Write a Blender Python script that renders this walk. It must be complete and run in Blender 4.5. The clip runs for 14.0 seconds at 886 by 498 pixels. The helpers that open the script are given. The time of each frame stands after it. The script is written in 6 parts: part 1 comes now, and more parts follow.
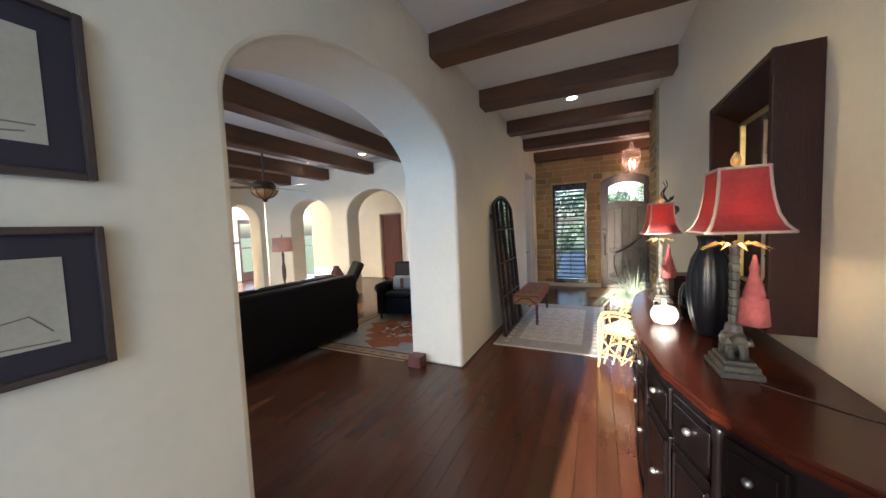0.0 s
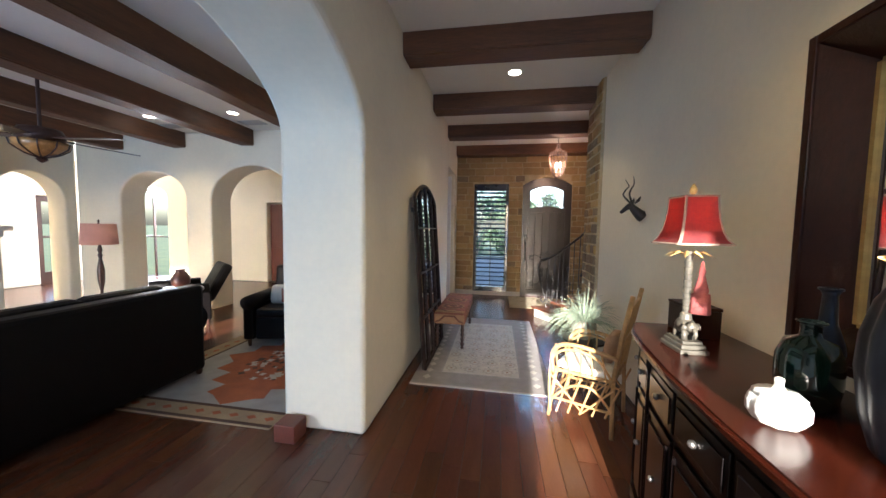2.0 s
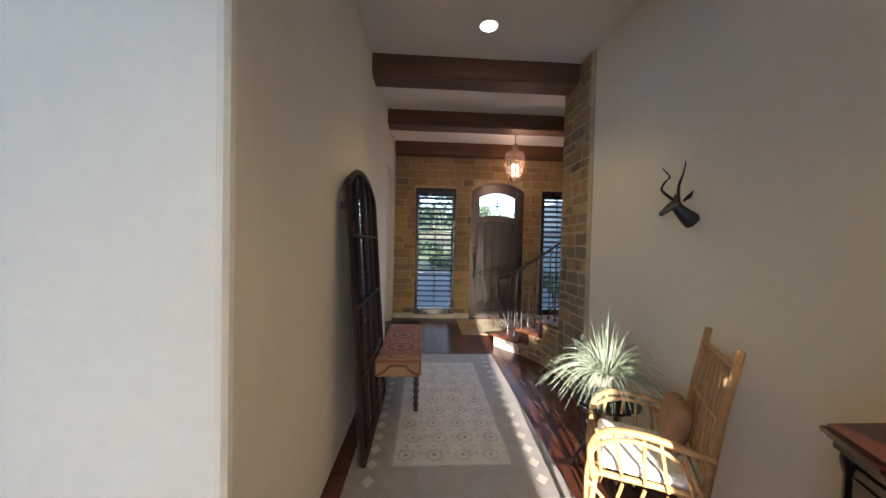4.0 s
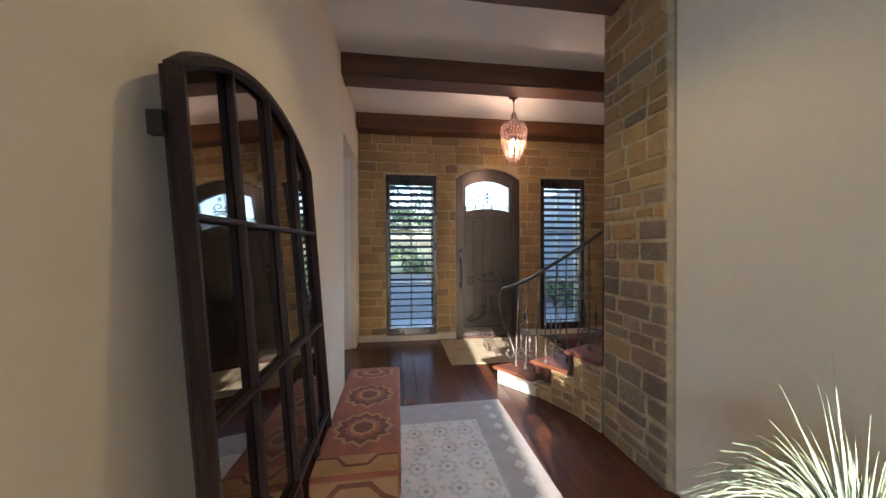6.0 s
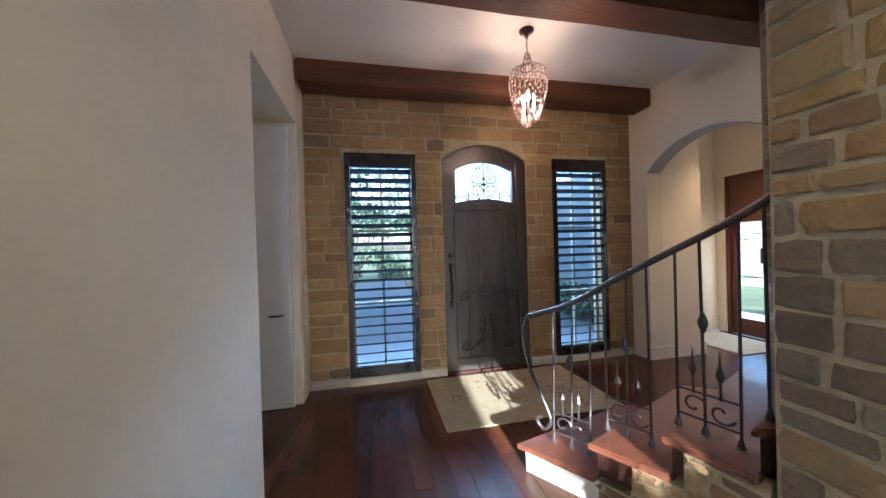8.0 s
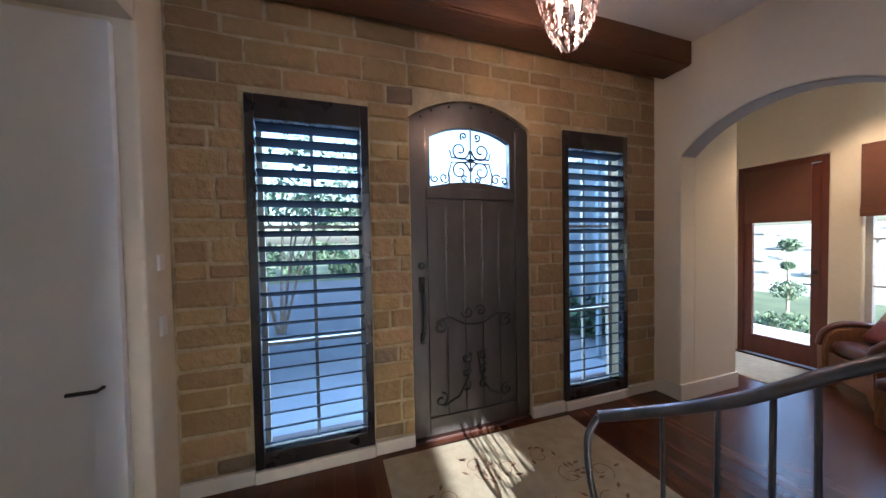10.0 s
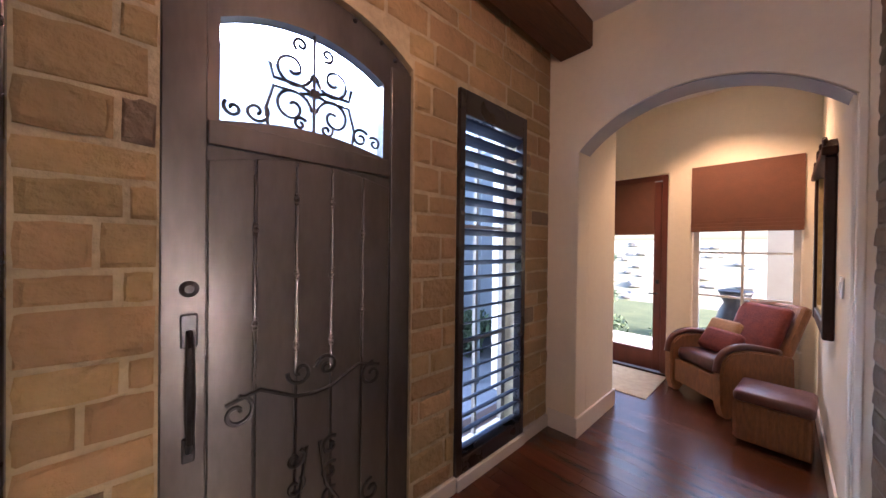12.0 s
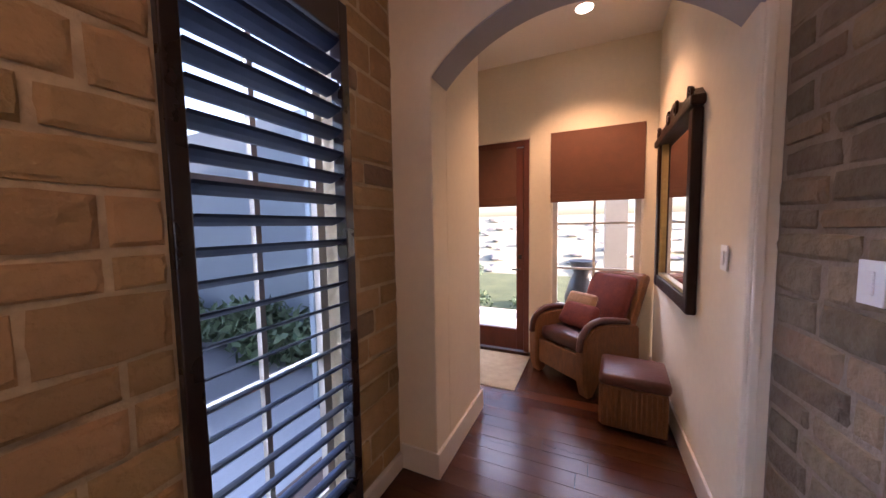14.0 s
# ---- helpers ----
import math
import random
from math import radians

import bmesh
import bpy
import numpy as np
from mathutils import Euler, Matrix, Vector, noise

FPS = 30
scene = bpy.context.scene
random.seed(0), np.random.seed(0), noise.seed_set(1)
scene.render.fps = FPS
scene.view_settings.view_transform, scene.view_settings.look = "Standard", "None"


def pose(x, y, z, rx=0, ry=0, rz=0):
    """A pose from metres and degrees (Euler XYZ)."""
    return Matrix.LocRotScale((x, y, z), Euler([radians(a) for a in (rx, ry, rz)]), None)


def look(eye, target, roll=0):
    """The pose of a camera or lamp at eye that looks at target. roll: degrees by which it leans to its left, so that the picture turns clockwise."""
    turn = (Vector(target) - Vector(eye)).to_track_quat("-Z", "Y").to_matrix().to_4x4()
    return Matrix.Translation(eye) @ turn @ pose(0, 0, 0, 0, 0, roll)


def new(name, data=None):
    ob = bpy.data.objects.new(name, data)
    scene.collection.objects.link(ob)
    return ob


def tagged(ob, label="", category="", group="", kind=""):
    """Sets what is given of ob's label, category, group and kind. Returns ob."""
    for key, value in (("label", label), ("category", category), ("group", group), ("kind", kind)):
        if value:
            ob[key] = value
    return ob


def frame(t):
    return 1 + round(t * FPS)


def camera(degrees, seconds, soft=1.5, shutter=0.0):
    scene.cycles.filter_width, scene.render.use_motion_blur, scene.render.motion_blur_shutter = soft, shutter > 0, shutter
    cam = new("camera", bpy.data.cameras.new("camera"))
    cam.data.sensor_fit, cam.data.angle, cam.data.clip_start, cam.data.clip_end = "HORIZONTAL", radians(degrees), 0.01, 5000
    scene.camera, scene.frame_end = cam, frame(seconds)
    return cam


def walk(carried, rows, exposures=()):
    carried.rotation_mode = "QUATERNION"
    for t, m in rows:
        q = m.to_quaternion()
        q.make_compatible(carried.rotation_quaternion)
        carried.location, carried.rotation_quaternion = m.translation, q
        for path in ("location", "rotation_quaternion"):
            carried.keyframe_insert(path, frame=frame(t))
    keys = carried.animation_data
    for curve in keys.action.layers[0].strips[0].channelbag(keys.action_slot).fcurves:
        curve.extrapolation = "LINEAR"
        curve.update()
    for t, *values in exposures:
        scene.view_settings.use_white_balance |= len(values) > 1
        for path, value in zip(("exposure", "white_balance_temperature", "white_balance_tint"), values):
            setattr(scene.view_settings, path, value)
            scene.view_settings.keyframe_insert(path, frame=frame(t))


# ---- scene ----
cam = camera(107.9, 14.0)
PATH = [
    (0, (0.5, 0.065, 1.580), (-0.364, 1.864, 1.456), -2.3),
    (0.5, (0.372, 0.336, 1.581), (-0.304, 2.213, 1.448), -2.1),
    (1, (0.279, 0.622, 1.577), (-0.27, 2.541, 1.452), -1.7),
    (1.5, (0.176, 0.894, 1.564), (-0.255, 2.843, 1.434), -0.2),
    (2, (0.044, 1.181, 1.538), (-0.289, 3.149, 1.411), 0.9),
    (2.5, (-0.103, 1.499, 1.532), (-0.365, 3.479, 1.426), 1.3),
    (3, (-0.239, 1.787, 1.515), (-0.365, 3.782, 1.442), 1.7),
    (3.2, (-0.268, 1.907, 1.51), (-0.336, 3.905, 1.452), 1.6),
    (5.3, (-0.337, 3.204, 1.474), (-0.09, 5.189, 1.452), 0.4),
    (5.5, (-0.343, 3.356, 1.451), (-0.085, 5.34, 1.438), 0.1),
    (6, (-0.342, 3.707, 1.467), (-0.063, 5.687, 1.45), -0.2),
    (6.5, (-0.31, 4.054, 1.466), (-0.004, 6.03, 1.455), -0.8),
    (7, (-0.268, 4.372, 1.471), (0.046, 6.347, 1.479), -1.5),
    (7.5, (-0.265, 4.712, 1.475), (0.116, 6.675, 1.485), -1.5),
    (8, (-0.228, 5.071, 1.497), (0.193, 7.026, 1.488), -1.7),
    (10.3, (0.045, 6.512, 1.6), (0.78, 8.372, 1.547), -0.6),
    (10.5, (0.094, 6.617, 1.593), (0.884, 8.454, 1.559), -0.4),
    (11, (0.211, 6.818, 1.576), (1.167, 8.575, 1.569), -0.1),
    (11.5, (0.369, 7.082, 1.592), (1.51, 8.725, 1.583), 0.1),
    (12, (0.531, 7.326, 1.561), (1.901, 8.782, 1.547), 0.7),
    (12.5, (0.734, 7.449, 1.543), (2.299, 8.695, 1.512), 1.1),
    (13, (0.99, 7.554, 1.554), (2.704, 8.583, 1.497), 0.5),
    (13.5, (1.237, 7.637, 1.518), (3.006, 8.562, 1.405), 0.4),
    (14, (1.494, 7.669, 1.528), (3.304, 8.508, 1.386), -0.9),
]
EXPOSURES = [(0, 2.58, 5560, 12), (2, 2.58, 5480, 12), (3.2, 2.36, 5620, 13), (5.5, 2.62, 5700, 14), (6.5, 2.8, 5450, 12), (8, 2.82, 4880, 8), (10.5, 2.62, 4900, 13), (11.3, 2.7, 5080, 20), (12, 2.9, 5650, 29), (12.6, 2.82, 5680, 29), (13.2, 2.65, 5950, 33), (14, 2.6, 6100, 36)]
walk(cam, [(t, look(eye, target, roll)) for t, eye, target, roll in PATH], EXPOSURES)

# ---- light ----
world = bpy.data.worlds.new("world")
scene.world = world
world.use_nodes = True
wn = world.node_tree
sky = wn.nodes.new("ShaderNodeTexSky")
sky.sky_type, sky.sun_disc = "NISHITA", False
sky.dust_density = 3.2
sky.sun_elevation, sky.sun_rotation = radians(14.0), radians(184.0)
wn.links.new(sky.outputs[0], wn.nodes["Background"].inputs[0])
wn.nodes["Background"].inputs[1].default_value = 0.15
sun = new("sun", bpy.data.lights.new("sun", "SUN"))
sun.data.energy, sun.data.angle, sun.data.color = 5.0, radians(0.6), (1.0, 0.86, 0.68)
SUN_DIR = Vector((0.07, 1.0, -0.245)).normalized()
sun.matrix_world = SUN_DIR.to_track_quat("-Z", "Y").to_matrix().to_4x4()


def area(name, eye, target, w, h, power, colour=(1, 1, 1)):
    """A soft lamp in an opening, for the sky's light."""
    ob = new(name, bpy.data.lights.new(name, "AREA"))
    ob.data.shape, ob.data.size, ob.data.size_y = "RECTANGLE", w, h
    ob.data.energy, ob.data.color = power, colour
    ob.matrix_world = look(eye, target)
    return ob


def point(name, eye, power, colour, r=0.03):
    ob = new(name, bpy.data.lights.new(name, "POINT"))
    ob.data.energy, ob.data.color, ob.data.shadow_soft_size = power, colour, r
    ob.location = eye
    return ob


def spot(name, eye, power, colour, deg=110):
    ob = new(name, bpy.data.lights.new(name, "SPOT"))
    ob.data.energy, ob.data.color, ob.data.shadow_soft_size = power, colour, 0.05
    ob.data.spot_size, ob.data.spot_blend = radians(deg), 0.6
    ob.location = eye
    return ob


WARM, DAY = (1.0, 0.72, 0.42), (0.72, 0.86, 1.0)
area("back_window_light", (0.5, -2.4, 1.6), (0.5, 0, 1.4), 1.2, 2.4, 9, (0.38, 0.64, 1.0))
area("living_window_light", (-4.5, -2.3, 1.6), (-4.5, 2, 1.4), 4.6, 2.4, 37, (0.38, 0.64, 1.0))
area("front_sky_light", (1.0, 10.6, 3.9), (1.0, 7.4, 0.8), 4.5, 1.2, 120, (0.55, 0.75, 1.0)).data.spread = radians(110)
area("garden_sky_light", (6.9, 8.3, 3.3), (4.4, 8.2, 0.4), 3.0, 1.4, 22, (0.9, 0.94, 1.0))
area("gallery_window_light", (-9.9, 9.5, 1.6), (-8.5, 7, 1.0), 1.2, 2.2, 105, (1.0, 0.98, 0.94))
point("chandelier_glow", (1.13, 7.66, 2.74), 4.7, (1.0, 0.60, 0.36), 0.02)
# the spot at y 2.2 is added out of view, to warm the near hall
for n, (x, y, p) in enumerate([(0.19, 5.15, 6), (0.19, 2.2, 10), (-5.24, 5.39, 8), (-3.81, 5.41, 8), (4.64, 7.76, 21)]):
    spot("can_light", (x, y, 3.14 if x < -2 else 3.33), p, (1.0, 0.72, 0.33) if x < 4 else (1.0, 0.60, 0.30))


# ---- materials ----
def material(name, base, rough=0.6, metal=0.0, vary=0.12, scale=8.0, bump=0.0, bump_scale=60.0, grain=None, bump_dist=0.006,
             coat=0.0, per_piece=0.0, world=False, emit=None, strength=0.0, alt=None, alt_amount=0.5, spec=0.5):
    """A procedural surface. vary: how far the tone strays in large stains; grain: stretch of the texture; per_piece: stray by piece; alt: a second colour."""
    m = bpy.data.materials.new(name)
    m.use_nodes = True
    nt, b = m.node_tree, m.node_tree.nodes["Principled BSDF"]
    N, L = nt.nodes.new, nt.links.new
    b.inputs["Roughness"].default_value, b.inputs["Metallic"].default_value = rough, metal
    b.inputs["Specular IOR Level"].default_value = spec
    b.inputs["Coat Weight"].default_value = coat
    tc, mp = N("ShaderNodeTexCoord"), N("ShaderNodeMapping")
    mp.inputs["Scale"].default_value = grain or (1, 1, 1)
    if world:
        gp = N("ShaderNodeNewGeometry")
        L(gp.outputs["Position"], mp.inputs["Vector"])
    else:
        L(tc.outputs["Object"], mp.inputs["Vector"])
    big, fine = N("ShaderNodeTexNoise"), N("ShaderNodeTexNoise")
    big.inputs["Scale"].default_value, big.inputs["Detail"].default_value = scale, 4
    fine.inputs["Scale"].default_value, fine.inputs["Detail"].default_value = bump_scale, 5
    for n in (big, fine):
        L(mp.outputs[0], n.inputs["Vector"])
    lo, hi = [c * (1 - vary) for c in base], [min(1, c * (1 + vary)) for c in base]
    if alt:
        hi = [a * alt_amount + c * (1 - alt_amount) for a, c in zip(alt, base)]
    ramp = N("ShaderNodeValToRGB")
    ramp.color_ramp.elements[0].position, ramp.color_ramp.elements[1].position = 0.3, 0.7
    ramp.color_ramp.elements[0].color, ramp.color_ramp.elements[1].color = (*lo, 1), (*hi, 1)
    mix = N("ShaderNodeMath")
    mix.operation = "MULTIPLY_ADD"
    mix.inputs[1].default_value = 0.35
    L(fine.outputs["Fac"], mix.inputs[0])
    sub = N("ShaderNodeMath")
    sub.operation = "MULTIPLY_ADD"
    sub.inputs[1].default_value, sub.inputs[2].default_value = 0.65, 0.0
    L(big.outputs["Fac"], sub.inputs[0])
    L(sub.outputs[0], mix.inputs[2])
    L(mix.outputs[0], ramp.inputs[0])
    colour = ramp.outputs[0]
    if per_piece:
        info, hsv = N("ShaderNodeObjectInfo"), N("ShaderNodeHueSaturation")
        geo = N("ShaderNodeNewGeometry")
        add = N("ShaderNodeMath")
        add.operation = "ADD"
        L(info.outputs["Random"], add.inputs[0])
        L(geo.outputs["Random Per Island"], add.inputs[1])
        fr = N("ShaderNodeMath")
        fr.operation = "FRACT"
        L(add.outputs[0], fr.inputs[0])
        rng = N("ShaderNodeMapRange")
        rng.inputs[3].default_value, rng.inputs[4].default_value = 1 - per_piece, 1 + per_piece
        L(fr.outputs[0], rng.inputs[0])
        L(rng.outputs[0], hsv.inputs["Value"])
        mul = N("ShaderNodeMath")
        mul.operation = "MULTIPLY"
        mul.inputs[1].default_value = 7.31
        f2 = N("ShaderNodeMath")
        f2.operation = "FRACT"
        L(fr.outputs[0], mul.inputs[0])
        L(mul.outputs[0], f2.inputs[0])
        r2 = N("ShaderNodeMapRange")
        r2.inputs[3].default_value, r2.inputs[4].default_value = 0.5 - per_piece * 0.04, 0.5 + per_piece * 0.04
        L(f2.outputs[0], r2.inputs[0])
        L(r2.outputs[0], hsv.inputs["Hue"])
        L(colour, hsv.inputs["Color"])
        colour = hsv.outputs[0]
    L(colour, b.inputs["Base Color"])
    if rough > 0.08:
        rr = N("ShaderNodeMapRange")
        rr.inputs[3].default_value, rr.inputs[4].default_value = rough * 0.8, min(1, rough * 1.2)
        L(big.outputs["Fac"], rr.inputs[0])
        L(rr.outputs[0], b.inputs["Roughness"])
    if bump:
        bp = N("ShaderNodeBump")
        bp.inputs["Strength"].default_value, bp.inputs["Distance"].default_value = min(1, bump), bump_dist
        L(fine.outputs["Fac"], bp.inputs["Height"])
        L(bp.outputs[0], b.inputs["Normal"])
    if emit:
        b.inputs["Emission Color"].default_value = (*emit, 1)
        b.inputs["Emission Strength"].default_value = strength
    return m


M = {}
M["plaster"] = material("plaster", (0.76, 0.69, 0.54), 0.75, vary=0.06, scale=1.6, bump=0.12, bump_scale=22)
# plaster turned grey: the shade under the alcove arch is in its colour
M["shaded_plaster"] = material("shaded_soffit_plaster", (0.36, 0.35, 0.36), 0.8, vary=0.06, scale=2, bump=0.1, bump_scale=30)
M["ceiling"] = material("ceiling_paint", (0.80, 0.77, 0.71), 0.85, vary=0.04, scale=2, bump=0.1, bump_scale=40)
M["beam"] = material("beam_wood", (0.115, 0.047, 0.018), 0.6, vary=0.5, scale=3, bump=0.5, bump_scale=26, grain=(0.35, 3, 3))
M["beam_y"] = material("beam_wood_long", (0.115, 0.047, 0.018), 0.6, vary=0.5, scale=3, bump=0.5, bump_scale=26, grain=(3, 0.35, 3))
M["floor"] = material("floor_wood", (0.072, 0.024, 0.011), 0.24, vary=0.3, scale=2.6, bump=0.06, bump_scale=40, grain=(4, 0.5, 1), per_piece=0.2, world=True)
M["gap"] = material("floor_gap", (0.02, 0.008, 0.004), 0.5)
M["stone"] = material("lime_stone", (0.46, 0.31, 0.13), 0.85, vary=0.35, scale=11, bump=1.0, bump_scale=26, bump_dist=0.018, per_piece=0.2, alt=(0.34, 0.215, 0.11), alt_amount=0.6, world=True)
M["mortar"] = material("mortar", (0.43, 0.34, 0.20), 0.95, vary=0.25, scale=9, bump=1.0, bump_scale=30, bump_dist=0.014, world=True)
# darker copy of the mortar, with the inner pier's shade in its colour
M["mortar_shaded"] = material("shaded_mortar", (0.25, 0.195, 0.14), 0.95, vary=0.2, scale=7, bump=1.0, bump_scale=30, bump_dist=0.014, world=True)
M["door"] = material("door_iron_brown", (0.095, 0.083, 0.074), 0.36, 0.55, vary=0.25, scale=3, bump=0.02, bump_scale=20, spec=0.6, grain=(2, 2, 0.6))
M["shutter"] = material("shutter_wood", (0.014, 0.0085, 0.008), 0.28, vary=0.3, scale=5, bump=0.05, coat=0.5)
# blue of the sky's light on the dark slats is put into this colour
M["slat"] = material("slat_sky_blue", (0.006, 0.011, 0.024), 0.45, vary=0.2, scale=5, spec=0.25)
M["iron"] = material("wrought_iron", (0.03, 0.027, 0.027), 0.35, 0.5, vary=0.3, scale=14, bump=0.2)
M["black_metal"] = material("black_metal", (0.010, 0.007, 0.007), 0.45, vary=0.3, scale=14, bump=0.1)
M["mirror_iron"] = material("brown_black_iron", (0.024, 0.013, 0.011), 0.5, 0.0, spec=0.25, vary=0.4, scale=12, bump=0.3)
M["rail_iron"] = material("rail_iron", (0.085, 0.08, 0.078), 0.32, 0.7, vary=0.3, scale=14, bump=0.15)
M["glass"] = material("glass", (1, 1, 1), 0.0)
g = M["glass"].node_tree.nodes["Principled BSDF"]
for link in list(g.inputs["Base Color"].links):
    M["glass"].node_tree.links.remove(link)
g.inputs["Base Color"].default_value = (1, 1, 1, 1)
g.inputs["Transmission Weight"].default_value, g.inputs["IOR"].default_value = 1.0, 1.01
M["mirror"] = material("mirror_silver", (0.9, 0.9, 0.9), 0.02, 1.0, vary=0.02)
M["dark_leather"] = material("dark_leather", (0.0045, 0.0035, 0.0035), 0.5, vary=0.3, scale=6, bump=0.2, bump_scale=70, spec=0.15)
M["console_wood"] = material("console_wood", (0.004, 0.0025, 0.0025), 0.34, vary=0.4, scale=4, spec=0.25)
M["pewter"] = material("pewter", (0.35, 0.33, 0.31), 0.3, 0.9, vary=0.2, scale=20)
M["console_top"] = material("console_top_wood", (0.036, 0.007, 0.003), 0.22, vary=0.3, scale=3, grain=(4, 0.6, 1), coat=0.1, spec=0.3)
M["trim"] = material("trim_paint", (0.72, 0.68, 0.60), 0.5, vary=0.04)
M["white"] = material("white_paint", (0.78, 0.77, 0.75), 0.45, vary=0.03)
M["can"] = material("lamp_disc", (1, 1, 1), 0.5, emit=(1.0, 0.86, 0.62), strength=4)
M["sash"] = material("sash_paint", (0.62, 0.60, 0.55), 0.5)
M["sash_tan"] = material("tan_sash_paint", (0.24, 0.20, 0.15), 0.5)


# ---- building blocks ----
def part(name, bm, mat, parent=None, label="", smooth=False, kind=""):
    """Links a bmesh as one mesh object under a thing or a part."""
    me = bpy.data.meshes.new(name)
    if smooth:
        for f in bm.faces:
            f.smooth = True
    bm.normal_update()
    bm.to_mesh(me)
    bm.free()
    if mat:
        me.materials.append(M[mat] if isinstance(mat, str) else mat)
    ob = new(name, me)
    if parent:
        ob.parent = parent
    return tagged(ob, label, kind=kind)


def thing(name, at, label, category, group="", rz=0):
    ob = tagged(new(name), label, category, group)
    ob.matrix_world = pose(*at, 0, 0, rz)
    ob.empty_display_size = 0.1
    return ob


def box(bm, x0, x1, y0, y1, z0, z1, bevel=0.0):
    vs = [bm.verts.new((x, y, z)) for x in (x0, x1) for y in (y0, y1) for z in (z0, z1)]
    fs = [bm.faces.new([vs[i] for i in q]) for q in ((0, 1, 3, 2), (4, 6, 7, 5), (0, 4, 5, 1), (2, 3, 7, 6), (0, 2, 6, 4), (1, 5, 7, 3))]
    if bevel:
        bmesh.ops.bevel(bm, geom=list({e for f in fs for e in f.edges}), offset=bevel, segments=2, affect="EDGES", profile=0.5)
    return bm


def boxes(*rows, bevel=0.0):
    bm = bmesh.new()
    for r in rows:
        box(bm, *r, bevel=bevel)
    return bm


def tube(bm, pts, r, n=8, cap=True):
    """A round bar along points; r is one radius or one for each point."""
    pts = [Vector(p) for p in pts]
    rs = r if isinstance(r, (list, tuple)) else [r] * len(pts)
    rings, up = [], None
    for i, p in enumerate(pts):
        d = (pts[min(i + 1, len(pts) - 1)] - pts[max(i - 1, 0)]).normalized()
        if up is None:
            up = d.orthogonal().normalized()
        up = (up - d * up.dot(d))
        up = up.normalized() if up.length > 1e-6 else d.orthogonal().normalized()
        side = d.cross(up)
        rings.append([bm.verts.new(p + (up * math.cos(a) + side * math.sin(a)) * rs[i]) for a in [2 * math.pi * k / n for k in range(n)]])
    for a, b in zip(rings, rings[1:]):
        for k in range(n):
            bm.faces.new((a[k], a[(k + 1) % n], b[(k + 1) % n], b[k]))
    if cap:
        bm.faces.new(rings[0][::-1])
        bm.faces.new(rings[-1])
    return bm


def lathe(bm, profile, n=24, centre=(0, 0), ribs=0, depth=0.0):
    """A turned shape from (radius, height) pairs; ribs flute it."""
    rings = []
    for r, z in profile:
        ring = []
        for k in range(n):
            a = 2 * math.pi * k / n
            rr = r * (1 + depth * math.cos(ribs * a)) if ribs else r
            ring.append(bm.verts.new((centre[0] + rr * math.cos(a), centre[1] + rr * math.sin(a), z)))
        rings.append(ring)
    for a, b in zip(rings, rings[1:]):
        for k in range(n):
            bm.faces.new((a[k], a[(k + 1) % n], b[(k + 1) % n], b[k]))
    if profile[0][0] > 1e-4:
        bm.faces.new(rings[0][::-1])
    if profile[-1][0] > 1e-4:
        bm.faces.new(rings[-1])
    return bm


def extrude_poly(bm, pts, axis, c0, c1):
    """A solid from an outline (u, v) on the plane axis = c0, to c1."""
    def at(u, v, c):
        return {"x": (c, u, v), "y": (u, c, v), "z": (u, v, c)}[axis]
    a = [bm.verts.new(at(u, v, c0)) for u, v in pts]
    b = [bm.verts.new(at(u, v, c1)) for u, v in pts]
    bm.faces.new(a)
    bm.faces.new(b[::-1])
    n = len(pts)
    for i in range(n):
        bm.faces.new((a[i], b[i], b[(i + 1) % n], a[(i + 1) % n]))
    bmesh.ops.recalc_face_normals(bm, faces=bm.faces[:])
    return bm


def arch_top(u0, u1, spring, rise, n=60):
    """Points of an arch from u0 to u1 (a low one is a circle's segment), or the two corners of a flat head."""
    if rise <= 0:
        return [(u0, spring), (u1, spring)]
    mid, half = (u0 + u1) / 2, (u1 - u0) / 2
    if rise < 0.44 * half:
        r = (half * half + rise * rise) / (2 * rise)
        a = math.asin(half / r)
        return [(mid + r * math.sin(-a + 2 * a * k / n), spring + rise - r + r * math.cos(-a + 2 * a * k / n)) for k in range(n + 1)]
    return [(mid - half * math.cos(math.pi * k / n), spring + rise * math.sin(math.pi * k / n)) for k in range(n + 1)]


def wall(name, axis, u0, u1, c0, c1, z1, openings=(), mat="plaster", bevel=0.02):
    """A wall between c0 and c1 across, from u0 to u1 along, with openings (a, b, spring, rise) that reach the floor."""
    out = [(u0, 0.0)]
    for a, b, spring, rise in sorted(openings):
        out += [(a, 0.0)] + arch_top(a, b, spring, rise) + [(b, 0.0)]
    out += [(u1, 0.0), (u1, z1), (u0, z1)]
    ob = part(name, extrude_poly(bmesh.new(), out, axis, c0, c1), mat, kind="structure")
    if bevel:
        mod = ob.modifiers.new("edge", "BEVEL")
        mod.width, mod.segments, mod.limit_method, mod.angle_limit = bevel, 3, "ANGLE", radians(50)
    return ob


CEIL, BEAM = 3.37, 3.16
WX, EX = -0.885, 1.27  # the hall's two walls

